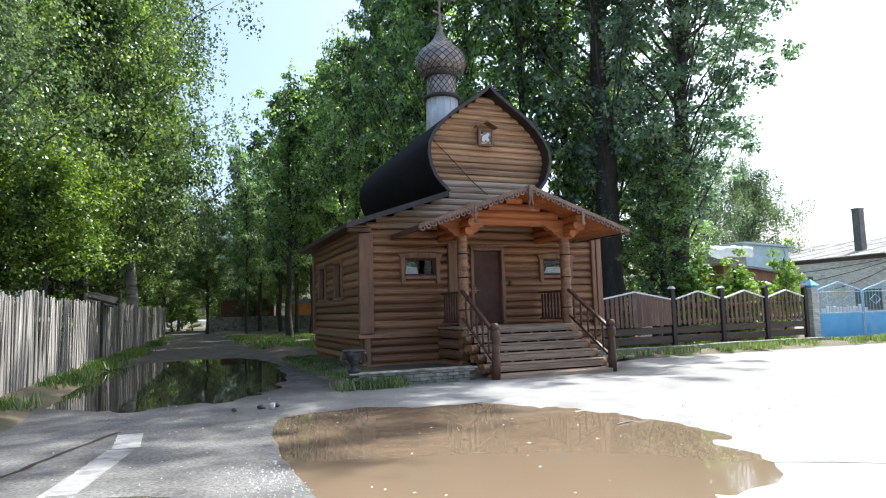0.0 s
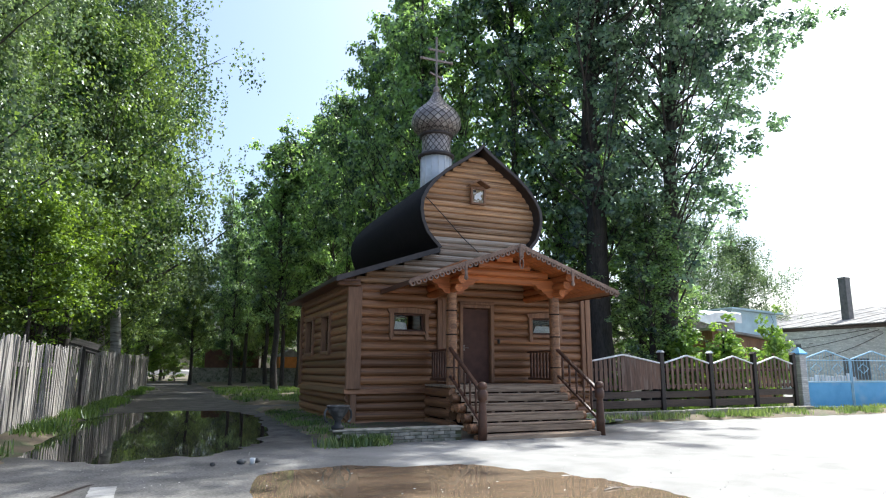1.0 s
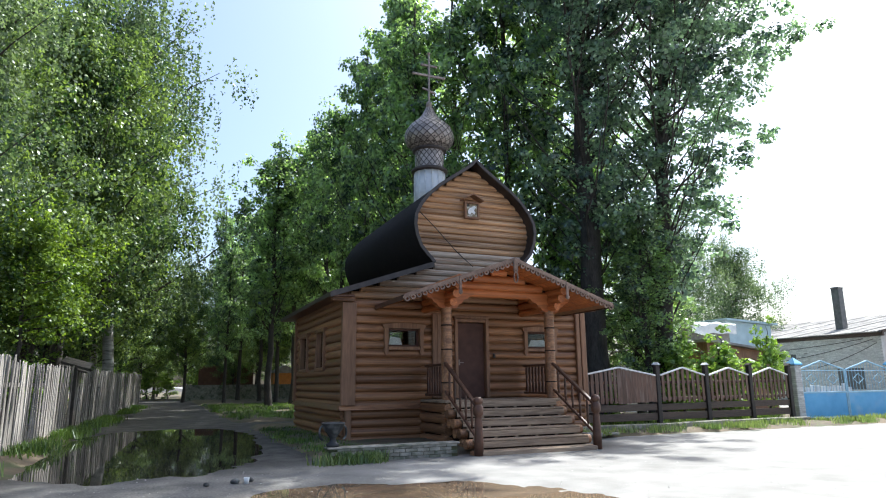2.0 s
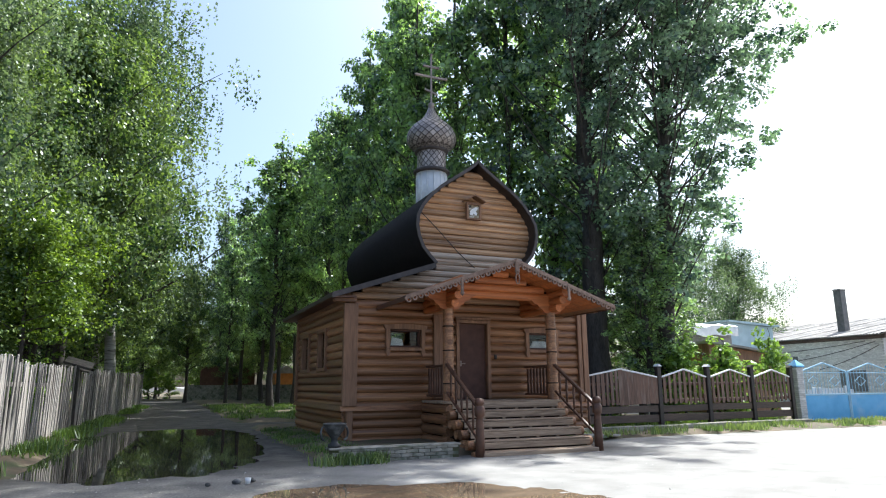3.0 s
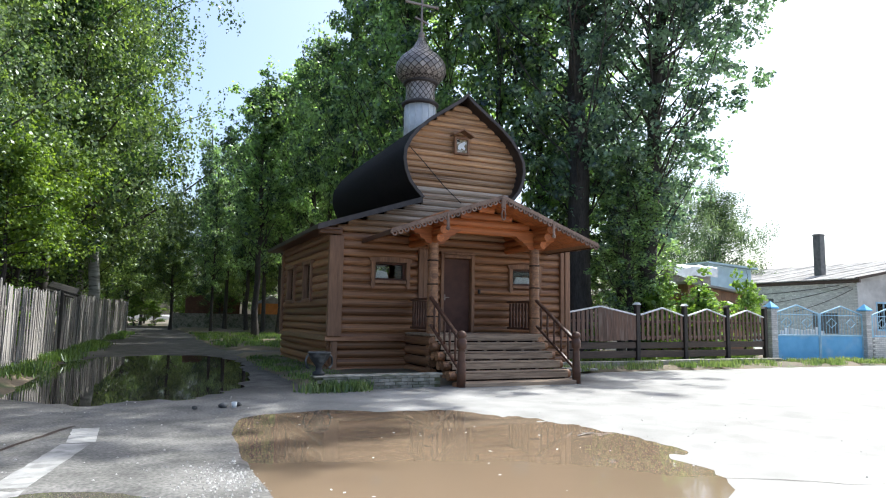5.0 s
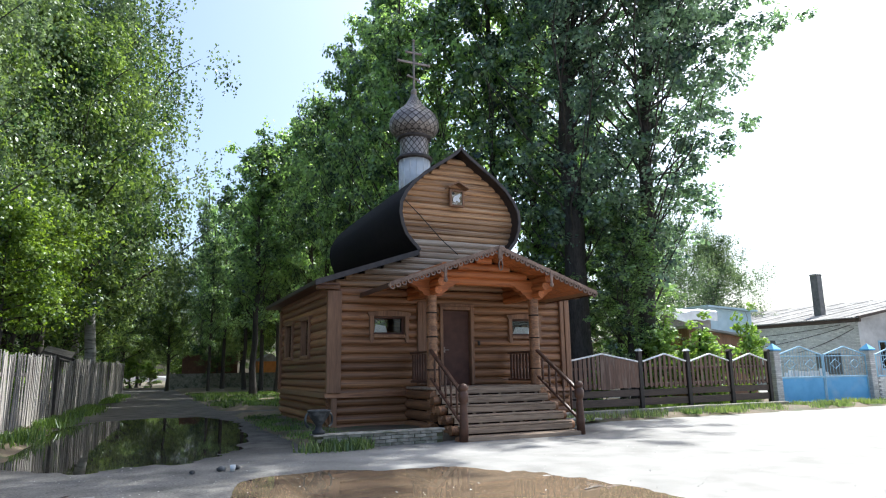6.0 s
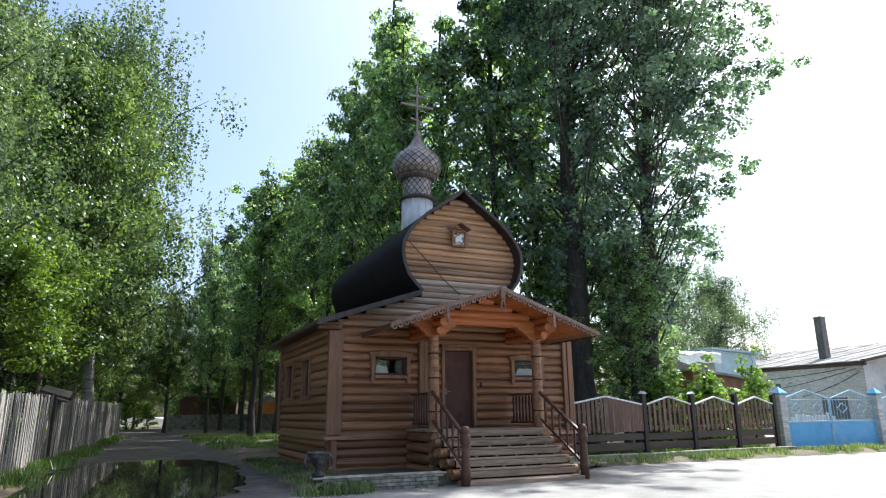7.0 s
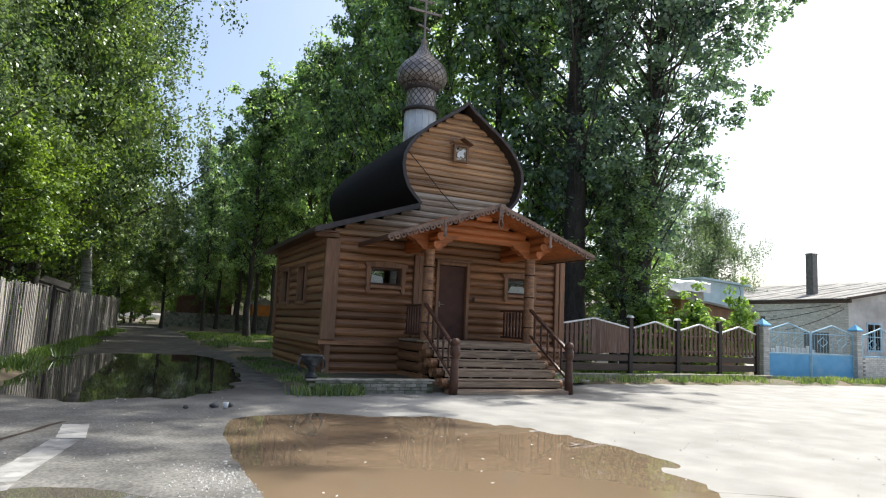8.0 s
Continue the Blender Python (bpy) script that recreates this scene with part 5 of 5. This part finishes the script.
part("roof", Shape().prism([(6.4, 2.7), (9.2, 2.7), (7.8, 3.5)], "y", 53.7, 57.3), SLATE, hut)

# ---- road marking and litter ----
line = Shape()
for k, (a, b) in enumerate((((-4.82, -6.45), (-4.80, -7.45)), ((-4.84, -7.5), (-5.24, -9.7)))):
    a, b = Vector((*a, 0)), Vector((*b, 0))
    d = (b - a).normalized()
    s = Vector((-d.y, d.x, 0)) * 0.15
    n = 12
    vs = []
    for i in range(n + 1):
        p = a + (b - a) * i / n
        for q in (-1, 1):
            e = p + s * q * (1 + 0.12 * noise.noise((i * 0.9, q, k)))
            vs.append((e.x, e.y, height(e.x, e.y) + 0.005))
    line.add(vs, [(2 * i, 2 * i + 1, 2 * i + 3, 2 * i + 2) for i in range(n)])
tagged(new("road_marking", line.mesh("road_marking", PAINT)), "worn white painted road line", "marking", kind="structure")

for k, (x, y, r) in enumerate(((-3.02, -4.98, 0.07), (-2.78, -4.9, 0.055), (-3.45, -5.1, 0.045))):
    stone = Shape()
    vs = [Vector((math.cos(a) * math.cos(b), math.sin(a) * math.cos(b), math.sin(b))) for b in np.linspace(-1.5, 1.5, 6) for a in np.arange(0, 6.28, 0.785)]
    vs = [(x + p.x * r * (1 + 0.4 * noise.noise(p * 2 + Vector((k, 0, 0)))), y + p.y * r, 0.03 + p.z * r * 0.7) for p in vs]
    stone.add(vs, [(i * 8 + j, i * 8 + (j + 1) % 8, (i + 1) * 8 + (j + 1) % 8, (i + 1) * 8 + j) for i in range(5) for j in range(8)], True)
    tagged(new("stone", stone.mesh("stone", URN)), "dark wet stone lying on the asphalt", "stone", "stones on the asphalt")
cup = Shape().lathe((-2.86, -5.06, 0.0), [(0.0, 0.0), (0.035, 0.0), (0.045, 0.09), (0.042, 0.09), (0.031, 0.01), (0.0, 0.01)], 14)
tagged(new("cup", cup.mesh("cup", WHITE)), "discarded white plastic cup on the asphalt", "cup")

# cracks, pebbles and floating bits
for name, pts, w in (("crack", [(-6.2, -9.4), (-5.7, -8.1), (-5.3, -7.0), (-4.95, -6.1)], 0.05), ("crack", [(0.9, -11.2), (1.7, -11.9), (2.9, -12.3), (4.2, -12.4)], 0.014)):
    sh, side = Shape(), []
    for i in range(len(pts) - 1):
        for k in range(8):
            u = k / 8
            x, y = pts[i][0] * (1 - u) + pts[i + 1][0] * u, pts[i][1] * (1 - u) + pts[i + 1][1] * u
            x += 0.06 * noise.noise((x * 3, y * 3, 0))
            ww = w * (0.6 + 0.8 * abs(noise.noise((x * 4, y * 4, 3))))
            side.append(((x - ww, y, height(x - ww, y) + 0.004), (x + ww, y, height(x + ww, y) + 0.004)))
    vs = [p for pair in side for p in pair]
    sh.add(vs, [(2 * i, 2 * i + 1, 2 * i + 3, 2 * i + 2) for i in range(len(side) - 1)])
    tagged(new(name, sh.mesh(name, CHINK)), "dark tar-filled crack in the asphalt", "crack", kind="structure")
pebbles, r3 = Shape(), random.Random(5)
for k in range(900):
    if k < 420:
        x, y = -3.45 + r3.gauss(0, 0.22), -9.7 + r3.gauss(0, 0.4)
    else:
        x, y = r3.uniform(-7, 5), r3.uniform(-12.5, -3.4)
    if min(muddy(x, y), lane_pool(x, y)) < -0.05:
        continue
    q = r3.uniform(0.006, 0.02)
    z = height(x, y)
    a = r3.uniform(0, 6.28)
    ring = [(x + q * math.cos(a + j * 1.2566) * r3.uniform(0.7, 1.2), y + q * math.sin(a + j * 1.2566) * r3.uniform(0.7, 1.2), z - 0.002) for j in range(5)]
    pebbles.add(ring + [(x, y, z + q * 0.8)], [(j, (j + 1) % 5, 5) for j in range(5)])
tagged(new("gravel", pebbles.mesh("gravel", material("grey_gravel", (0.2, 0.19, 0.18), (0.5, 0.48, 0.45), 20, 0.9, rand=0.3, island=True))), "loose gravel on the asphalt", "gravel", kind="stuff")
bits = Shape()
for k in range(46):
    x, y = r3.uniform(-3.0, 2.0), r3.uniform(-11.5, -5.6)
    if muddy(x, y) < -0.25:
        q, a = r3.uniform(0.01, 0.028), r3.uniform(0, 6.28)
        bits.add([(x + q * math.cos(a + j * 1.57) * (1 if j % 2 else 0.5), y + q * math.sin(a + j * 1.57) * (1 if j % 2 else 0.5), -0.0195) for j in range(4)], [(0, 1, 2, 3)])
tagged(new("floating_leaves", bits.mesh("floating_leaves", WHITE)), "pale bits of leaf floating on the puddle", "litter", kind="stuff")
twig = Shape().tube([(0.92, -8.92, -0.012), (1.08, -8.86, -0.008), (1.25, -8.84, -0.012)], [0.008, 0.009, 0.006], 6)
tagged(new("twig", twig.mesh("twig", PLANK)), "pale twig floating on the muddy puddle", "twig")


# ---- trees ----
gen = np.random.default_rng(11)


def fast_mesh(name, verts, quads, mat):
    me = bpy.data.meshes.new(name)
    me.vertices.add(len(verts))
    me.vertices.foreach_set("co", verts.astype(np.float32).ravel())
    me.loops.add(quads.size)
    me.loops.foreach_set("vertex_index", quads.astype(np.int32).ravel())
    me.polygons.add(len(quads))
    me.polygons.foreach_set("loop_start", np.arange(0, quads.size, 4, dtype=np.int32))
    me.materials.append(mat)
    me.update(calc_edges=True)
    me.validate()
    return me


def leaves(centres, size, droop=0.0, outward=None, aspect=0.75):
    """Small kite-shaped leaves at the given places; those of a spray face away from its middle and upwards."""
    n = len(centres)
    d = gen.normal(size=(n, 3))
    d[:, 2] -= droop
    if outward is not None:
        face = outward * 0.75 + gen.normal(size=(n, 3)) * 0.42 + np.array([0, 0, 0.55])
        face /= np.linalg.norm(face, axis=1)[:, None] + 1e-9
        d -= face * np.sum(d * face, axis=1)[:, None]
    else:
        face = gen.normal(size=(n, 3))
    d /= np.linalg.norm(d, axis=1)[:, None] + 1e-9
    e = np.cross(d, face)
    e /= np.linalg.norm(e, axis=1)[:, None] + 1e-9
    s = size * gen.uniform(0.6, 1.25, n)[:, None]
    v = np.empty((n, 4, 3))
    v[:, 0], v[:, 2] = centres - d * s * 0.5, centres + d * s * 0.5
    v[:, 1], v[:, 3] = centres + e * s * 0.5 * aspect - d * s * 0.08, centres - e * s * 0.5 * aspect - d * s * 0.08
    return v.reshape(-1, 3), np.arange(4 * n).reshape(-1, 4)


def tree(kind, high, spread, bole, trunk_r, limbs, per_limb, per_clump, leaf, mat, bark, label, seed, clump=0.4, lean=(0, 0), rise=1.2, top=0.45, strand=0.0, extra=(), droop=0.2):
    """A tapered trunk, limbs rising from it with side twigs, and a crown of many small leaves in clumps along them, with gaps between."""
    global gen
    gen = np.random.default_rng(seed)
    r = random.Random(seed)
    t = thing(kind, (0, 0, 0), label, "tree", "trees")
    n = 10
    spine = [Vector((lean[0] * (i / n) ** 1.3 * high + 0.35 * noise.noise((i * 0.6, seed, 0)), lean[1] * (i / n) ** 1.3 * high + 0.35 * noise.noise((i * 0.6, seed, 5)), high * 0.97 * i / n - (0.2 if i == 0 else 0))) for i in range(n + 1)]
    part("trunk", Shape().tube(spine, [trunk_r * (1.3 if i == 0 else 1) * (1 - 0.93 * i / n) + 0.02 for i in range(n + 1)], 12), bark, t)

    def on_spine(z):
        k = min(max(z / (high * 0.97) * n, 0), n - 1e-3)
        i = int(k)
        return spine[i].lerp(spine[i + 1], k - i)

    rods = []
    for k in range(limbs):
        f = ((k + 0.5) / limbs) ** 0.9
        a = k * 2.39996 + r.uniform(-0.6, 0.6)
        reach = spread * (0.55 + 0.45 * math.sin(math.pi * min(0.25 + f * 0.75, 1))) * (1 - (1 - top) * f) * r.uniform(0.55, 1.12)
        base = on_spine(bole + (high * 0.93 - bole) * f * 0.92)
        rods.append((base, base + Vector((math.cos(a) * reach, math.sin(a) * reach, reach * rise * r.uniform(0.7, 1.3) * (1 - 0.3 * f))), reach))
    for z0, dx, dy, dz in extra:
        rods.append((on_spine(z0), on_spine(z0) + Vector((dx, dy, dz)), math.hypot(dx, dy)))
    rods.insert(limbs, (on_spine(high * 0.84), on_spine(high * 0.965) + Vector((0, 0, 0.4)), 1.2))
    centres, faces = [], []
    for base, tip, reach in rods:
        rad = 0.009 * reach + 0.018
        mid = base.lerp(tip, 0.5) + Vector((r.uniform(-0.1, 0.1) * reach, r.uniform(-0.1, 0.1) * reach, -0.08 * reach))
        bend = [base.lerp(mid, 0.5), mid.lerp(tip, 0.5)]
        for p in bend:
            p += Vector((r.uniform(-1, 1), r.uniform(-1, 1), r.uniform(-0.4, 1))) * 0.07 * reach
        part("limb", Shape().tube([base, bend[0], mid, bend[1], tip], [rad, rad * 0.85, rad * 0.65, rad * 0.4, 0.008], 6, False), BARK, t)
        for j in range(per_limb + (6 if (base, tip, reach) in rods[limbs + 1:] else 0)):
            u = 0.18 + 0.85 * (j + r.random()) / per_limb
            c = base.lerp(mid, u * 2) if u < 0.5 else mid.lerp(tip, u * 2 - 1)
            off = min(reach * 0.24 * (1.25 - 0.5 * u), 0.75)
            c = c + Vector((r.gauss(0, 1) * off, r.gauss(0, 1) * off, r.gauss(0, 0.8) * off))
            m = max(6, int(per_clump * r.uniform(0.4, 1.5)))
            w = clump * r.uniform(0.6, 1.3)
            ball = gen.normal(size=(m, 3))
            ball /= np.linalg.norm(ball, axis=1)[:, None]
            q = np.array(c) + ball * (gen.uniform(0, 1, m) ** 0.45)[:, None] * np.array([w, w, w * 0.62]) * 1.75
            faces.append(ball)
            if strand:
                lines = max(3, m // 12)
                anchor = gen.normal(size=(lines, 3)) * np.array([w, w, w * 0.5])
                pick = gen.integers(0, lines, m)
                q = np.array(c) + anchor[pick] + np.c_[gen.normal(size=(m, 2)) * 0.05, -gen.uniform(0, strand, m) * gen.uniform(0.5, 1, lines)[pick]]
            centres.append(q)
    pts = np.concatenate(centres)
    keep = pts[:, 2] > 0.1
    v, q = leaves(pts[keep], leaf, droop, None if strand else np.concatenate(faces)[keep])
    part("crown", fast_mesh("crown", v, q, mat), mat, t)
    return t


def plant(template, x, y, size=1.0, turn=0.0, wide=1.0, z=0.0):
    return copy_thing(template, Matrix.LocRotScale((x, y, z), Euler((0, 0, turn)), (size * wide, size * wide, size)))


poplar_a = tree("poplar", 18.5, 3.2, 1.6, 0.22, 48, 5, 62, 0.21, POPLAR, BARK, "tall backlit poplar with dark green leaves", 21, clump=0.34, rise=1.3, top=0.7)
poplar_b = tree("poplar", 18.0, 3.0, 1.4, 0.19, 46, 5, 62, 0.21, POPLAR, BARK, "tall backlit poplar with dark green leaves", 22, clump=0.34, rise=1.4, top=0.65)
poplar_c = tree("poplar", 18.5, 3.0, 4.2, 0.20, 46, 5, 64, 0.22, POPLAR, BARK, "slender roadside poplar with a bare dark trunk", 41, clump=0.36, rise=1.2, top=0.7)
# extra forward limbs, out of view overhead, are added to shade the foreground
big_a = tree("poplar", 28.0, 4.4, 4.5, 0.52, 96, 6, 54, 0.20, POPLAR_DARK, BARK, "huge old poplar with a thick grey trunk", 23, clump=0.34, rise=1.4, top=0.9, extra=[(14.0 + 0.3 * k, -1.8 + 2.2 * math.sin(k * 2.4), -4.5 + 0.035 * k - 0.9 * abs(math.sin(k * 1.7)), 2.2) for k in range(38)])
big_b = tree("poplar", 27.5, 4.1, 3.0, 0.36, 104, 7, 54, 0.20, POPLAR_DARK, BARK, "huge leaning poplar with an upright crown", 33, clump=0.34, rise=1.7, top=1.15, lean=(0.085, -0.02), extra=((9.0, 1.6, -1.9, 0.9), (11.0, 2.5, -1.4, 2.2), (12.6, 3.0, -1.2, 2.2), (13.4, 2.6, -1.8, 2.6), (17.0, 3.6, -1.6, 3.4), (17.6, 3.8, -2.2, 2.8), (14.5, 3.4, -2.2, 3.0), (12.0, 3.0, -1.0, 3.4), (16.0, 3.4, -1.0, 3.5), (15.0, 3.6, -0.2, 2.6), (17.0, 3.4, -1.6, 3.0), (12.2, 2.4, -1.6, 1.8), (13.2, 2.8, -2.0, 1.4), (18.0, -0.6, -3.2, 2.6), (20.0, 0.8, -3.4, 2.8), (22.0, -0.4, -3.4, 2.6), (24.0, 0.4, -3.4, 2.6)))
maple = tree("maple", 14.5, 5.6, 2.6, 0.22, 50, 8, 165, 0.145, MAPLE, BARK, "broad roadside tree with dark green leaves", 24, clump=0.50, rise=0.6, top=0.5)
sapling = tree("young_maple", 9.0, 2.5, 3.4, 0.09, 26, 7, 90, 0.15, MAPLE_FRESH, BARK, "young maple with fresh yellow-green leaves by the fence", 29, clump=0.42, rise=0.5, top=0.7)
birch = tree("birch", 20.0, 6.2, 3.5, 0.20, 60, 9, 110, 0.14, BIRCH, BIRCH_BARK, "tall birch with hanging fine-leaved twigs", 25, clump=0.40, rise=0.75, top=0.5, strand=1.8, droop=0.9)
shrub = tree("shrub", 3.0, 1.2, 0.3, 0.035, 14, 4, 44, 0.16, SHRUB, BARK, "light green shrub in the sun behind the fence", 26, clump=0.2, rise=0.8, top=0.6)
# the templates take the first places themselves
big_a.matrix_basis = Matrix.Translation((11.7, 5.6, 0))
big_b.matrix_basis = Matrix.Translation((13.7, 4.1, 0))
poplar_a.matrix_basis = Matrix.LocRotScale((6.6, 12.4, 0), None, (1.0, 1.0, 1.16))
poplar_b.matrix_basis = Matrix.LocRotScale((8.2, 11.2, 0), None, (1.1, 1.1, 1.24))
poplar_c.matrix_basis = Matrix.Translation((2.2, 27.0, 0))
maple.matrix_basis = Matrix.Translation((-12.6, 13.0, 0))
birch.matrix_basis = Matrix.Translation((-12.2, 8.0, 0))
shrub.matrix_basis = Matrix.Translation((13.6, 3.2, 0))
sapling.matrix_basis = Matrix.Translation((-8.5, 11.5, 0))
plant(sapling, -8.3, 7.6, 0.8, 2.0)
plant(poplar_b, 10.2, 9.6, 1.24, 2.5, 0.9)
plant(poplar_a, 11.9, 8.8, 1.2, 0.4, 0.85)
plant(poplar_a, 15.6, 10.5, 0.7, 1.2, 1.2)
plant(poplar_a, 14.8, 6.8, 0.40, 2.0, 1.9)
plant(poplar_b, 16.6, 8.0, 0.36, 1.0, 1.8)
plant(poplar_a, 13.6, 9.5, 0.6, 2.6, 1.5)
plant(maple, 23.5, 15.0, 0.5, 1.0)
for k, (x, y, s) in enumerate(((7.0, 15.0, 1.20), (5.6, 17.5, 1.02), (5.2, 20.5, 1.05), (4.9, 24.0, 1.09), (4.8, 28.0, 1.09), (4.6, 32.5, 1.10), (4.3, 37.5, 1.02), (3.8, 43.0, 1.04), (2.6, 49.0, 1.08), (1.2, 57.0, 1.03), (0.6, 40.0, 0.75), (7.5, 26.0, 1.0), (8.0, 19.0, 1.15), (7.0, 34.0, 1.0))):
    plant(poplar_c if 19 < y < 50 else poplar_a if k % 2 else poplar_b, x, y, s, k * 1.7, 0.80)
for k, (x, y, s) in enumerate(((-9.6, 22.5, 1.05), (-8.4, 27.0, 1.0), (-8.6, 36.0, 1.05), (-7.6, 47.0, 1.0), (-6.2, 60.0, 1.0), (-15.5, 6.0, 1.1), (-14.0, 17.0, 1.15), (-12.5, 66.0, 0.9), (-15.0, 28.0, 1.1), (6.0, 62.0, 0.95), (-9.5, 72.0, 0.7), (-4.5, 80.0, 0.5), (1.0, 78.0, 0.5), (-14.0, 66.0, 0.8), (9.0, 74.0, 0.8), (-13.0, 40.0, 1.1), (-14.5, 2.0, 0.95), (-13.0, 52.0, 1.1), (14.0, 66.0, 0.55))):
    plant(maple, x, y, s, k * 2.3 + 0.6)
# maples mostly hidden behind the church, added to shade the lane's end
for k, (x, y, s) in enumerate(((8.5, 46.0, 1.3), (12.0, 52.0, 1.35), (10.5, 60.0, 1.3), (14.0, 44.0, 1.3), (10.0, 37.0, 1.3), (3.5, 62.0, 1.2))):
    plant(maple, x, y, s, k * 1.3)
plant(birch, -6.9, 22.0, 1.3, 4.6, 1.02)
plant(birch, -11.4, 14.0, 1.05, 3.0, 0.8)
plant(maple, -11.8, 11.0, 1.3, 4.0, 0.72)
plant(maple, -8.4, 16.8, 1.4, 5.1, 0.82)
plant(maple, -10.5, 21.0, 1.5, 2.1, 0.8)
plant(maple, -4.8, 66.0, 0.8, 2.0)
plant(maple, -2.2, 49.0, 0.85, 1.0, 0.8)
plant(maple, 2.6, 54.0, 0.55, 3.3, 0.9)
plant(maple, -1.0, 72.0, 0.6, 0.5)
plant(birch, -8.0, 29.0, 1.05, 0.7)
plant(birch, 38.6, 23.5, 0.70, 0.4, 1.3)
plant(birch, 27.9, 18.0, 0.68, 2.0, 0.9)
plant(poplar_a, 12.9, 4.0, 0.42, 1.0, 1.5)
plant(shrub, 14.3, 1.9, 0.95, 1.3, 1.2)
plant(shrub, 15.2, 2.4, 0.8, 0.3, 1.2)
plant(shrub, 18.6, 3.4, 1.12, 2.2, 0.8)
for k, (x, y, s) in enumerate(((-8.6, 8.5, 0.7), (-8.8, 11.0, 0.8), (-8.5, 15.5, 0.8), (-7.0, 40.0, 0.9), (-6.5, 47.0, 1.0), (-5.5, 62.0, 1.2), (-3.5, 64.0, 1.0), (-0.5, 63.0, 1.1), (2.2, 60.0, 0.9), (10.8, 3.2, 0.5), (12.4, 2.2, 0.45), (15.6, 2.6, 0.5))):
    plant(shrub, x, y, s, k * 1.1, 1.3)


# ---- grass and weeds ----
def grass(name, count, where, size, mat, label, seed):
    """Bent blades scattered over a strip."""
    g = np.random.default_rng(seed)
    p = where(g, count)
    n = len(p)
    a = g.uniform(0, 2 * np.pi, n)
    h = size * g.uniform(0.4, 1.3, n)
    side = np.c_[np.cos(a), np.sin(a), np.zeros(n)] * (0.012 + 0.05 * size)[..., None] if np.ndim(size) else np.c_[np.cos(a), np.sin(a), np.zeros(n)] * (0.008 + 0.045 * size)
    bend = np.c_[-np.sin(a), np.cos(a), np.zeros(n)] * (h * g.uniform(-0.7, 0.7, n))[:, None]
    top = p + bend + np.c_[np.zeros((n, 2)), h]
    v = np.empty((n, 4, 3))
    v[:, 0], v[:, 1], v[:, 2], v[:, 3] = p - side, p + side, top + side * 0.25, top - side * 0.25
    ob = new(name, fast_mesh(name, v.reshape(-1, 3), np.arange(4 * n).reshape(-1, 4), mat))
    tagged(ob, label, "grass", kind="stuff")


def strip(x0, x1, y0, y1, z, tufts=None, power=1.0):
    def where(g, n):
        if tufts:
            c = np.c_[g.uniform(x0, x1, tufts), g.uniform(y0, y1, tufts)]
            q = c[g.integers(0, tufts, n)] + g.normal(size=(n, 2)) * 0.13
        else:
            q = np.c_[g.uniform(x0, x1, n), g.uniform(y0, y1, n)]
        return np.c_[q, np.full(n, z)]
    return where


def lane_tufts(g, n):
    c = g.uniform(-4, 34, 30)
    y = c[g.integers(0, 30, n)] + g.normal(size=n) * 0.38
    return np.c_[-7.15 + 0.042 * y + np.abs(g.normal(size=n)) * 0.35, y, np.full(n, 0.04)]


grass("grass_lane", 7000, lane_tufts, 0.20, GRASS, "tufts of grass along the plank fence", 1)
grass("grass_grove", 12000, strip(-1.4, 6.0, 12.2, 34.0, 0.1, 420), 0.15, GRASS, "sunlit grass beyond the church", 2)
grass("grass_church", 3000, strip(-1.3, -0.1, -2.7, 6.0, 0.12, 130), 0.08, GRASS, "thin grass beside the church wall", 3)
grass("weeds_edging", 800, strip(-1.35, -0.2, -3.4, -3.2, 0.0, 12), 0.18, WEED, "pale weeds at the brick edging", 4)
grass("weeds_verge", 5200, strip(5.3, 23.0, -1.25, 0.3, 0.08, 105), 0.16, WEED, "dusty weeds below the picket fence", 5)
grass("grass_yard", 7000, strip(7.5, 16.0, 0.6, 4.0, 0.1, 300), 0.2, GRASS, "grass inside the picket fence", 6)
